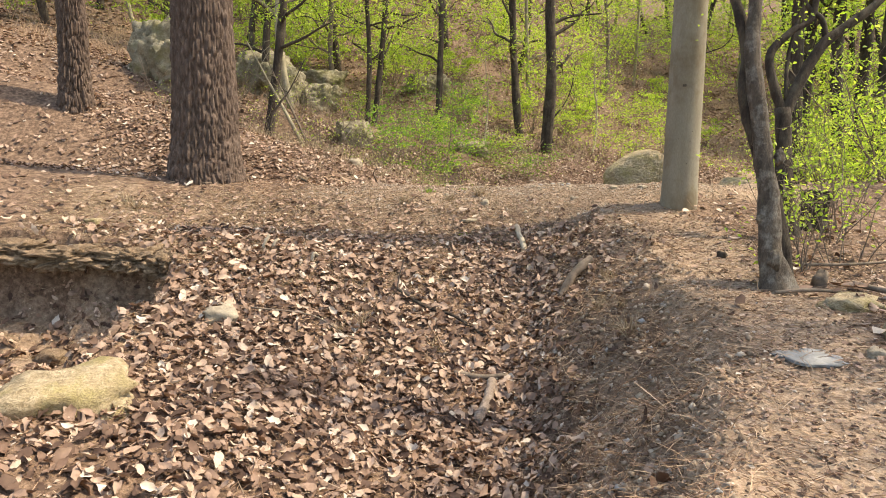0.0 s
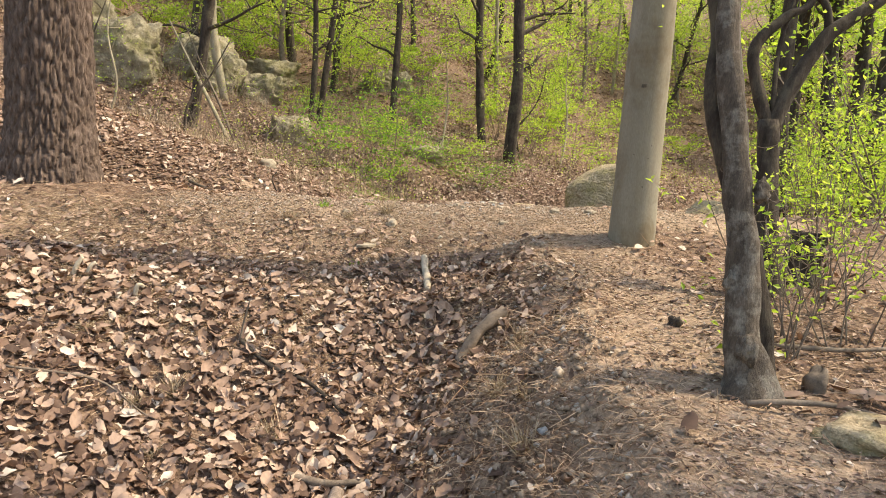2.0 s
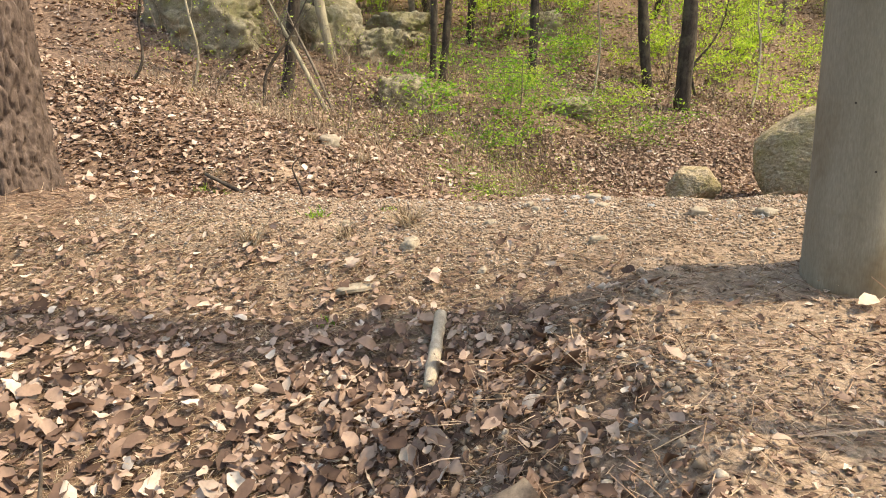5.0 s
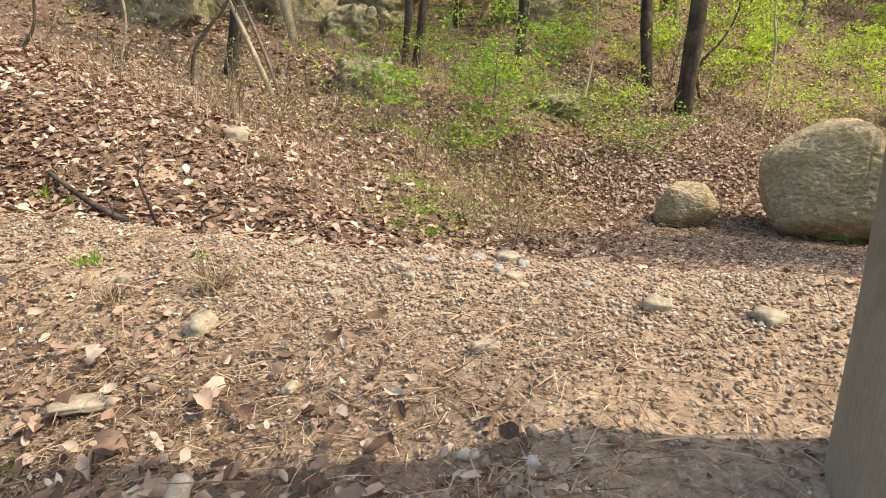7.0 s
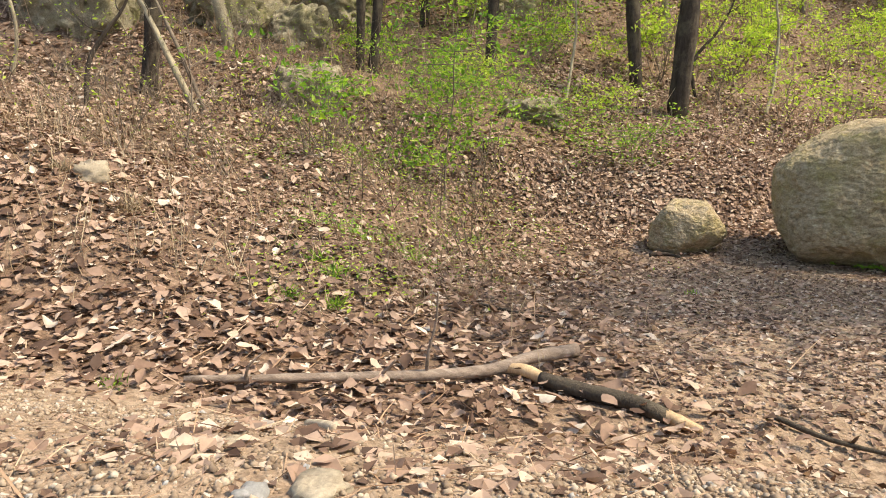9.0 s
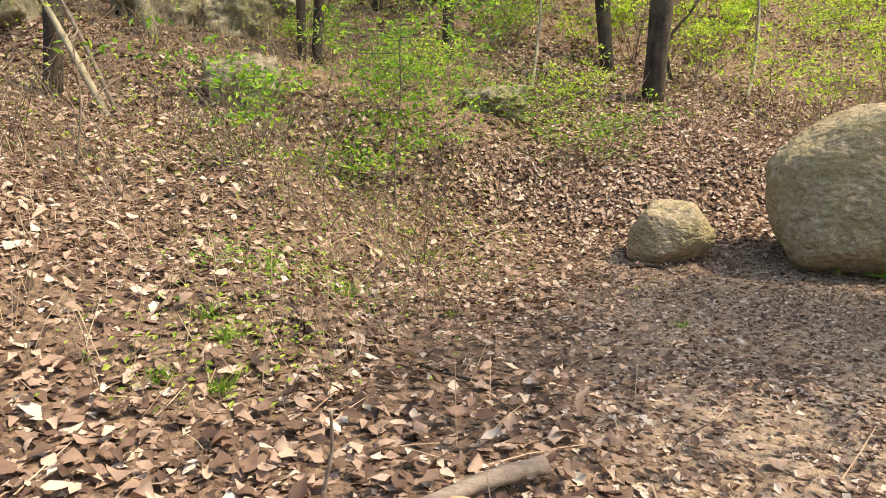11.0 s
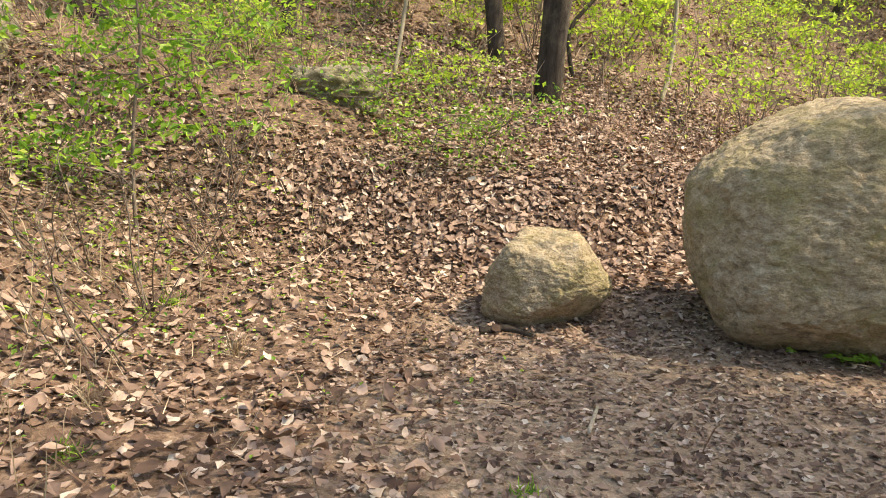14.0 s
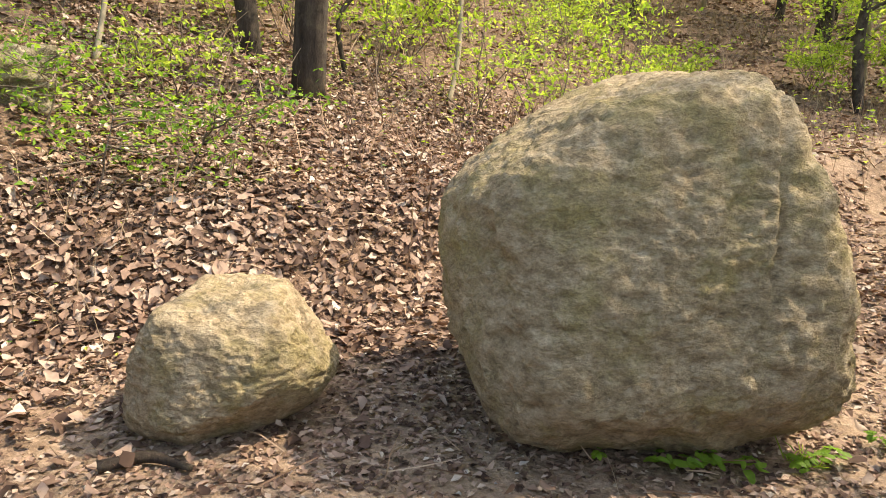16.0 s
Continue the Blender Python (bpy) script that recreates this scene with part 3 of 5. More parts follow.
# needles: on the gully wall, the berm and round the pines
x, y = scatter(190000, -4.5, 4.4, 0.3, 12.2, lambda x, y: np.clip(0.28 + 0.72 * step(x, gully_edge(y) - 1.3, gully_edge(y) - 0.5) * step(x, gully_edge(y) + 0.9, gully_edge(y) + 0.1) + 0.6 * step(y, 8.2, 9.2) * step(x, 1.9, 0.6), 0, 1) * clumps(x, y, 1.7) * 0.8 * (1 - 0.85 * step(y, 9.7, 10.3) * step(x, -2.2, -0.6)))
d = rng.normal(size=(len(x), 3)) * np.array([1, 1, 0.22])
tagged(part("pine_needles", blades(np.stack([x, y, ground_z(x, y) + 0.012], 1), d, rng.uniform(0.05, 0.15, len(x)), 0.0034, rng, 0.15), M_NEEDLE), "russet fallen pine needles on the soil", "pine needles", kind="stuff")

x, y = scatter(95000, -5.5, 3.4, 7.2, 11.0, lambda x, y: clumps(x, y, 1.4) * (0.12 + 0.88 * step(x, 1.7, 0.2)) * step(y, 10.3, 9.5))
d = rng.normal(size=(len(x), 3)) * np.array([1, 1, 0.18])
tagged(part("straw", blades(np.stack([x, y, ground_z(x, y) + 0.014], 1), d, rng.uniform(0.03, 0.09, len(x)), 0.0032, rng, 0.15), M_DRYGRASS), "pale dry straw and needles matted on the berm", "straw", kind="stuff")
# dry stalks that stand in the litter of the slopes
x, y = scatter(9000, -6.0, 2.4, 12.5, 22.5, lambda x, y: (1 - bare_ground(x, y)) * clumps(x, y, 0.7) ** 2)
d = np.stack([rng.normal(0, 0.35, len(x)), rng.normal(0, 0.35, len(x)), np.ones(len(x))], 1)
tagged(part("dry_stalks", blades(np.stack([x, y, ground_z(x, y)], 1), d, rng.uniform(0.08, 0.42, len(x)), 0.005, rng, 0.25), M_DRYGRASS), "thin dry stalks standing in the leaf litter", "dry grass", kind="stuff")
x, y = scatter(9000, -14.0, 18.0, 20.0, 40.0, lambda x, y: 1 - bare_ground(x, y))
d = np.stack([rng.normal(0, 0.4, len(x)), rng.normal(0, 0.4, len(x)), np.ones(len(x))], 1)
tagged(part("dry_stalks", blades(np.stack([x, y, ground_z(x, y)], 1), d, rng.uniform(0.2, 0.8, len(x)), 0.010, rng, 0.25), M_NEEDLE), "thin brown stalks standing on the hillside", "dry grass", kind="stuff")
x, y = scatter(11000, -0.9, 2.5, 1.0, 9.0, lambda x, y: step(x, gully_edge(y) - 1.2, gully_edge(y) - 0.6) * step(x, gully_edge(y) + 0.3, gully_edge(y)))
d = np.stack([rng.normal(-0.6, 0.4, len(x)), rng.normal(0, 0.5, len(x)), rng.normal(-0.2, 0.5, len(x))], 1)
tagged(part("hanging_grass", blades(np.stack([x, y, ground_z(x, y) + 0.015], 1), d, rng.uniform(0.05, 0.2, len(x)), 0.004, rng, 0.3), M_NEEDLE), "dry grass and rootlets hanging down the gully wall", "dry grass", kind="stuff")

# grit and small stones on the trodden soil
gravelly = lambda x, y: bare_ground(x, y) * (0.35 + 0.65 * step(y, 8.5, 10.0)) * clumps(x, y, 1.1)
x, y = scatter(100000, -2.0, 6.0, 0.4, 19.0, gravelly)
s = 0.004 + 0.016 * rng.uniform(size=len(x)) ** 4.0
tagged(part("gravel", pebbles(np.stack([x, y, ground_z(x, y) + s * 0.15], 1), s, rng), M_GRAVEL), "loose tan grit and pebbles on the footpath", "gravel", kind="stuff")
x, y = scatter(90000, -2.4, 3.9, 9.2, 12.0, gravelly)
s = 0.004 + 0.013 * rng.uniform(size=len(x)) ** 2.2
tagged(part("gravel", pebbles(np.stack([x, y, ground_z(x, y) + s * 0.15], 1), s, rng), M_GRAVEL), "fine sandy gravel on the berm", "gravel", kind="stuff")

x, y = scatter(34000, -0.9, 2.8, 0.8, 9.4, lambda x, y: step(x, gully_edge(y) - 1.3, gully_edge(y) - 0.7) * step(x, gully_edge(y) + 0.35, gully_edge(y)))
s = 0.008 + 0.03 * rng.uniform(size=len(x)) ** 3
tagged(part("soil_clods", pebbles(np.stack([x, y, ground_z(x, y) + s * 0.1], 1), s, rng), M_GRAVEL), "crumbly clods and stones in the gully wall", "soil", kind="stuff")

# fine twigs and stalks lying in the litter
x, y = scatter(5200, -6, 6, 3.0, 24.0, lambda x, y: 0.25 + 0.75 * (1 - bare_ground(x, y)))
d = rng.normal(size=(len(x), 3)) * np.array([1, 1, 0.25])
tagged(part("fallen_twigs", blades(np.stack([x, y, ground_z(x, y) + 0.03], 1), d, rng.uniform(0.1, 0.4, len(x)), 0.006, rng, 0.2), M_NEEDLE), "thin grey-brown twigs lying in the litter", "twigs", kind="stuff")


# ---- plants ----
def local(vf, at):
    return vf[0] - np.asarray(at, float), vf[1]


def cluster_points(centres, n, radius, flatness=0.5, r=rng):
    c = np.asarray(centres, float)
    pick = r.integers(0, len(c), n)
    return c[pick] + r.normal(0, 1, (n, 3)) * radius * np.array([1, 1, flatness])


def limb_line(start, direction, length, r, bend=0.25, n=4):
    p = [np.asarray(start, float)]
    d = np.asarray(direction, float)
    d = d / np.linalg.norm(d)
    for _ in range(n):
        d = d + r.normal(0, bend, 3)
        d[2] += 0.06
        d /= np.linalg.norm(d)
        p.append(p[-1] + d * length / n)
    return np.array(p)


def grow_tree(name, at, label, line, radii, bark, limbs=6, limb_len=1.6, crown_from=0.35, leaves=900, leaf=0.05, leaf_mat=None, seed=0, sides=10, twigs=3, spread_r=0.35, group="", flat=0.45, rise=(0.15, 0.8)):
    """A trunk along a line of points, limbs that fork into twigs, and sprays of leaves on them."""
    r = np.random.default_rng(seed)
    t = thing(name, at, label, "tree", group)
    line = np.asarray(line, float)
    part("trunk", tube(line, radii, sides, 0.16, 2.5), bark, t)
    seg = np.linspace(0, len(line) - 1, 60)
    dense = np.stack([np.interp(seg, np.arange(len(line)), line[:, k]) for k in range(3)], 1)
    rad = np.interp(seg, np.arange(len(line)), radii)
    ends = []
    for i in range(limbs):
        k = int((crown_from + (1 - crown_from) * (i + r.uniform(0, 0.9)) / limbs) * 59)
        a = r.uniform(0, 2 * np.pi)
        L = limb_len * r.uniform(0.6, 1.15)
        p = limb_line(dense[k], (math.cos(a), math.sin(a), r.uniform(*rise)), L, r)
        r0 = max(rad[k] * 0.45, 0.008)
        pieces = [tube(p, np.linspace(r0, r0 * 0.3, len(p)), 6, 0, 3, True, 3)]
        for _ in range(twigs):
            j = r.integers(1, len(p))
            q = limb_line(p[j], r.normal(size=3) * np.array([1, 1, 0.5]), L * 0.5, r, 0.3, 3)
            pieces.append(tube(q, np.linspace(r0 * 0.35, r0 * 0.12, len(q)), 4, 0, 3, True, 2))
            ends += [q[2], q[3]]
        ends.append(p[-1])
        part("limb", join(pieces), bark, t)
    if leaves and ends:
        pts = cluster_points(ends, leaves, spread_r, flat, r)
        part("crown", small_leaves(pts, r.uniform(0.6, 1.2, len(pts)) * leaf, r, 0.55, 0.5), leaf_mat or M_LEAF, t, "fresh yellow-green leaves", smooth=False)
    return t


def trunk_line(height, lean, r, n=6, wob=0.06):
    z = np.linspace(-0.1, height, n)
    x = lean[0] * z / height + np.cumsum(r.normal(0, wob, n)) * (z > 0)
    y = lean[1] * z / height + np.cumsum(r.normal(0, wob, n)) * (z > 0)
    return np.stack([x, y, z], 1)


def straight_tree(name, x, y, label, height, radius, bark, lean=(0, 0), seed=0, **kw):
    r = np.random.default_rng(seed)
    line = trunk_line(height, lean, r)
    rad = radius * np.array([1.25, 0.98, 0.9, 0.78, 0.6, 0.35])
    return grow_tree(name, on_ground(x, y), label, line, rad, bark, seed=seed + 1, **kw)


def grow_shrub(at, label, height, stems, leaves, leaf, mat, seed, fan=0.5, stem_r=0.006, spread_r=0.07, group="shrubs", name="shrub", flat=0.6):
    r = np.random.default_rng(seed)
    t = thing(name, at, label, "shrub", group)
    pts = []
    for i in range(stems):
        a, h = r.uniform(0, 2 * np.pi), height * r.uniform(0.6, 1.1)
        p = limb_line((r.normal(0, 0.06), r.normal(0, 0.06), -0.03), (fan * math.cos(a), fan * math.sin(a), 1.0), h, r, 0.14, 5)
        pieces = [tube(p, np.linspace(stem_r, stem_r * 0.35, len(p)), 5, 0, 3, True, 2)]
        for _ in range(3):
            j = r.integers(2, len(p))
            q = limb_line(p[j], r.normal(size=3) * np.array([1, 1, 0.4]) + np.array([0, 0, 0.4]), h * 0.4, r, 0.25, 3)
            pieces.append(tube(q, np.linspace(stem_r * 0.5, stem_r * 0.25, len(q)), 4, 0, 3, True, 2))
            pts += [q[1], q[2], q[3]]
        pts += [p[3], p[4], p[5]]
        part("stem", join(pieces), M_TWIG, t)
    if leaves:
        c = cluster_points(pts, leaves, spread_r, flat, r)
        part("foliage", small_leaves(c, r.uniform(0.6, 1.25, leaves) * leaf, r, 0.5, 0.45), mat, t, smooth=False)
    return t


# pole beside the footpath
def concrete_pole(x, y):
    at = on_ground(x, y, -0.03)
    t = thing("utility_pole", at, "weathered grey concrete utility pole standing in sandy soil", "utility pole")
    n, sides = 60, 40
    z = np.linspace(-0.2, 8.5, n)
    th = np.linspace(0, 2 * np.pi, sides, endpoint=False)
    rad = np.interp(z, [-0.2, 0.0, 0.5, 8.5], [0.232, 0.228, 0.216, 0.15])
    v = np.stack([(rad[:, None] * np.cos(th) + POLE_LEAN[0] * z[:, None]).ravel(), (rad[:, None] * np.sin(th) + POLE_LEAN[1] * z[:, None]).ravel(), np.repeat(z, sides)], 1)
    v[:, :2] += 0.0022 * np.stack([fbm(v[:, 0] * 9, v[:, 1] * 9, v[:, 2] * 3), fbm(v[:, 1] * 9, v[:, 0] * 9, v[:, 2] * 3 + 4)], 1)
    k = np.arange(sides)
    b = (np.arange(n - 1) * sides)[:, None]
    f = np.stack([b + k, b + (k + 1) % sides, b + sides + (k + 1) % sides, b + sides + k], -1).reshape(-1, 4)
    part("shaft", (v, f), M_CONCRETE, t)
    # form holes and a worn patch on the side that faces the path
    for ang, hz, w, h in ((-112, 1.50, 0.045, 0.03), (-92, 0.56, 0.010, 0.010), (-78, 0.95, 0.009, 0.009), (-84, 0.83, 0.010, 0.010), (-120, 0.86, 0.009, 0.009)):
        rr = float(np.interp(hz, [0, 0.5, 8.5], [0.228, 0.216, 0.15])) + 0.002
        a = np.radians(ang) + np.linspace(-0.5, 0.5, 5) * w / rr
        vv = np.array([[rr * math.cos(q) + POLE_LEAN[0] * hz, rr * math.sin(q) + POLE_LEAN[1] * hz, hz + s * h / 2] for s in (-1, 1) for q in a])
        part("stain" if w > 0.03 else "form_hole", (vv, [[i, i + 1, i + 6, i + 5] for i in range(4)]), M_DARKBARK, t, "dark weathered mark")
    return t


POLE_LEAN = (0.01, 0.0)
concrete_pole(2.99, 9.2)


# ---- boulders and stones ----
def boulder(name, at, size, planes, label, mat, sub, turn=0.0, rough=0.05, seed=0.0, sharp=7.0, category="boulder", group="", freq=2.2, crack=None):
    ob = part(name, rock_shape(size, planes, sub, sharp, rough, seed, freq, turn, crack), mat)
    ob.location = at
    return tagged(ob, label, category, group)


BIG = [(-1, 0, 0, 0.945), (-0.9, 0, -0.43, 0.98), (-0.6, 0, -0.8, 0.966), (0, 0, -1, 0.82), (0.6, 0, -0.8, 1.01), (0.95, 0, -0.3, 0.975), (0.945, 0, 0.33, 0.755), (0.87, 0, 0.5, 0.81), (0.1, 0, 1, 0.87), (-0.38, 0, 0.925, 0.77), (-0.6, 0, 0.8, 0.795),
       (0.08, -1, 0.22, 0.66), (-0.75, -0.66, 0.1, 0.86), (0.8, -0.6, 0.1, 0.92), (0.1, -0.75, -0.65, 0.86), (-0.3, -0.6, 0.74, 0.84), (0.35, -0.6, 0.72, 0.93), (0, 1, 0, 0.75), (0.6, 0.8, 0.2, 0.95), (-0.6, 0.8, 0.2, 0.95)]
boulder("boulder", (5.04, 18.55, -0.37), (1, 1, 1), BIG, "large rounded tan-grey granite boulder standing on the path edge", M_ROCK, 7, -8, 0.033, 2.0, 14.0, group="boulders by the path", freq=4.0, crack=0.34)
SMALL = [(-1, 0, 0, 0.475), (-0.91, 0, 0.41, 0.44), (-0.79, 0, 0.61, 0.43), (0, 0, 1, 0.375), (0.79, 0, 0.61, 0.41), (1, 0, 0, 0.50), (0.73, 0, -0.68, 0.35), (0.35, 0, -0.94, 0.275), (-0.59, 0, -0.81, 0.42),
         (-0.1, -1, 0.25, 0.38), (0.65, -0.75, 0.2, 0.42), (-0.65, -0.75, 0.15, 0.42), (0.42, -0.62, -0.66, 0.27), (-0.3, -0.7, -0.65, 0.38), (0.1, -0.6, 0.8, 0.40), (0, 1, 0, 0.4), (0.6, 0.8, 0.2, 0.46), (-0.6, 0.8, 0.2, 0.46)]
boulder("boulder", (3.18, 18.62, -0.92), (1, 1, 1), SMALL, "smaller rounded tan boulder beside the large one", M_ROCK, 7, -5, 0.045, 9.0, 17.0, group="boulders by the path", freq=6.0)
boulder("boulder", on_ground(6.7, 16.2, 0.2), (0.85, 0.8, 0.8), BIG, "grey-green boulder half hidden beyond the footpath", M_ROCK, 5, 40, 0.06, 5.0, 9.0, group="boulders by the path")
for x, y, s, lift, turn, seed in ((-2.45, 20.25, (0.5, 0.4, 0.42), 0.0, 20, 1), (-6.8, 20.8, (1.0, 0.8, 0.9), 0.3, 5, 2), (-5.0, 22.8, (0.8, 0.7, 0.8), 0.2, 50, 3), (-7.9, 21.4, (0.9, 0.8, 1.1), 0.4, 80, 4), (-3.9, 23.2, (0.7, 0.6, 0.55), 0.15, 120, 6), (0.85, 21.9, (0.5, 0.35, 0.28), 0.0, 10, 7), (-0.6, 27.5, (0.8, 0.6, 0.45), 0.1, 30, 8), (-5.9, 24.6, (1.0, 0.8, 0.9), 0.3, 60, 13), (-4.4, 26.6, (0.9, 0.7, 0.5), 0.2, 160, 14)):
    boulder("rock", on_ground(x, y, lift), s, BOX_PLANES, "grey-tan weathered rock half sunk in the wooded slope", M_SLOPEROCK, 5, turn, 0.16, seed * 3.1, 12.0, "rock", "rocks on the slope")
STONES = [  # x, y, size, turn, lift, material, label
    (0.36, 9.45, (0.19, 0.065, 0.025), 40, 0.01, M_STONE, "flat pale stone slab lying in pine needles"),
    (2.37, 10.12, (0.075, 0.05, 0.04), 10, 0.015, M_STONE, "pale angular stone on the gravel path"),
    (1.77, 9.80, (0.07, 0.04, 0.03), 20, 0.01, M_STONE, "pale angular stone on the gravel path"),
    (0.58, 9.86, (0.09, 0.06, 0.06), 70, 0.02, M_STONE, "rough tan stone on the berm"),
    (2.75, 10.05, (0.085, 0.06, 0.04), 120, 0.01, M_STONE, "tan stone in the path gravel"),
    (0.05, 10.1, (0.04, 0.03, 0.03), 30, 0.01, M_STONE, "small pale stone in the needles"),
    (0.95, 10.35, (0.035, 0.03, 0.03), 30, 0.01, M_STONE, "small pale stone in the needles"),
    (2.08, 3.95, (0.2, 0.19, 0.016), 15, 0.008, M_GREYSTONE, "flat pale grey stone on the sandy path"),
    (2.45, 3.95, (0.07, 0.06, 0.045), 60, 0.015, M_STONE, "small tan stone on the path"),
    (2.64, 6.78, (0.07, 0.06, 0.055), 60, 0.02, M_DARKBARK, "small dark stone on the footpath"),
    (2.95, 5.1, (0.28, 0.2, 0.075), 20, 0.02, M_ROCK, "tan stone bedded at the foot of the slim tree"),
    (2.85, 4.3, (0.18, 0.15, 0.12), 70, 0.04, M_ROCK, "rough brown stone at the path edge"),
    (-2.12, 6.72, (0.2, 0.14, 0.12), 10, 0.05, M_STONE, "pale square stone in the gully bank"),
    (-2.72, 4.95, (0.58, 0.42, 0.24), 30, -0.02, M_ROCK, "large pale earthy stone on the gully bank"),
    (-2.86, 6.85, (0.16, 0.5, 0.14), -8, 0.03, M_STONE, "pale earthy stone edging the washed-out hollow"),
    (-2.92, 6.0, (0.2, 0.42, 0.13), 6, 0.03, M_SOILCUT, "pale earthy stone edging the washed-out hollow"),
    (-3.5, 7.55, (0.2, 0.16, 0.14), 40, 0.02, M_SOILCUT, "fallen earth clod in the washed-out hollow"),
    (-4.1, 7.3, (0.16, 0.2, 0.1), 70, 0.02, M_SOILCUT, "fallen earth clod in the washed-out hollow"),
    (1.42, 4.95, (0.06, 0.05, 0.045), 10, 0.02, M_STONE, "small pale stone on the gully edge"),
    (-1.7, 14.2, (0.16, 0.13, 0.12), 33, 0.04, M_STONE, "tan stone stuck in the slope"),
    (-4.2, 8.7, (0.12, 0.1, 0.06), 0, 0.02, M_ROCK, "brown stone lying in the litter"),
    (1.59, 10.55, (0.045, 0.035, 0.03), 20, -0.008, M_GREYSTONE, "grey stone chip in the berm gravel"),
    (1.72, 10.6, (0.08, 0.07, 0.04), 60, -0.008, M_STONE, "pale angular stone in the berm gravel"),
    (1.81, 10.5, (0.035, 0.045, 0.035), 10, -0.008, M_GREYSTONE, "grey stone chip in the berm gravel"),
    (1.71, 10.4, (0.045, 0.03, 0.03), 80, -0.008, M_GREYSTONE, "grey stone chip in the berm gravel"),
    (1.79, 10.37, (0.06, 0.045, 0.03), 35, -0.008, M_STONE, "pale angular stone in the berm gravel"),
    (1.4, 10.43, (0.04, 0.035, 0.03), 15, -0.008, M_GREYSTONE, "grey stone chip in the berm gravel"),
    (1.3, 10.35, (0.04, 0.03, 0.035), 50, -0.008, M_STONE, "pale angular stone in the berm gravel"),
    (1.35, 10.26, (0.03, 0.04, 0.04), 70, -0.008, M_STONE, "pale angular stone in the berm gravel"),
    (0.87, 10.39, (0.04, 0.03, 0.03), 25, -0.008, M_STONE, "pale angular stone in the berm gravel"),
    (1.39, 10.81, (0.04, 0.03, 0.02), 5, -0.008, M_STONE, "pale angular stone in the berm gravel"),
    (1.06, 10.14, (0.05, 0.035, 0.03), 40, -0.008, M_STONE, "pale angular stone in the berm gravel"),
    (2.1, 10.31, (0.03, 0.03, 0.02), 0, -0.008, M_GREYSTONE, "grey stone chip in the berm gravel"),
    (2.62, 10.47, (0.04, 0.03, 0.02), 65, -0.008, M_STONE, "pale angular stone in the berm gravel"),
    (0.57, 10.76, (0.035, 0.03, 0.025), 30, -0.008, M_GREYSTONE, "grey stone chip in the berm gravel"),
    (0.15, 10.8, (0.05, 0.04, 0.03), 80, -0.008, M_GREYSTONE, "grey stone chip in the berm gravel"),
    (1.1, 9.6, (0.05, 0.03, 0.02), 80, 0.01, M_STONE, "small pale stone on the berm"),
]
for i, (x, y, s, turn, lift, mat, lab) in enumerate(STONES):
    boulder("stone", on_ground(x, y, lift * 0.6), tuple(0.8 * q for q in s), BOX_PLANES, lab, mat, 3, turn, 0.2, i * 2.7, 18.0, "stone", "loose stones")


# earth that overhangs the washed-out hollow
for x, y, z, size, turn, seed in ((-3.02, 7.92, -0.30, (0.24, 0.3, 0.16), 20, 3.0), (-3.5, 8.06, -0.25, (0.36, 0.27, 0.13), -10, 8.0), (-4.15, 8.02, -0.21, (0.44, 0.26, 0.12), 6, 14.0), (-4.9, 8.05, -0.16, (0.5, 0.28, 0.13), -4, 22.0)):
    boulder("earth_clod", (x, y, z), size, BOX_PLANES, "crumbling brown earth overhanging the washed-out hollow", M_SOILCUT, 5, turn, 0.3, seed, 7.0, "earth", "earth clods", 3.4)


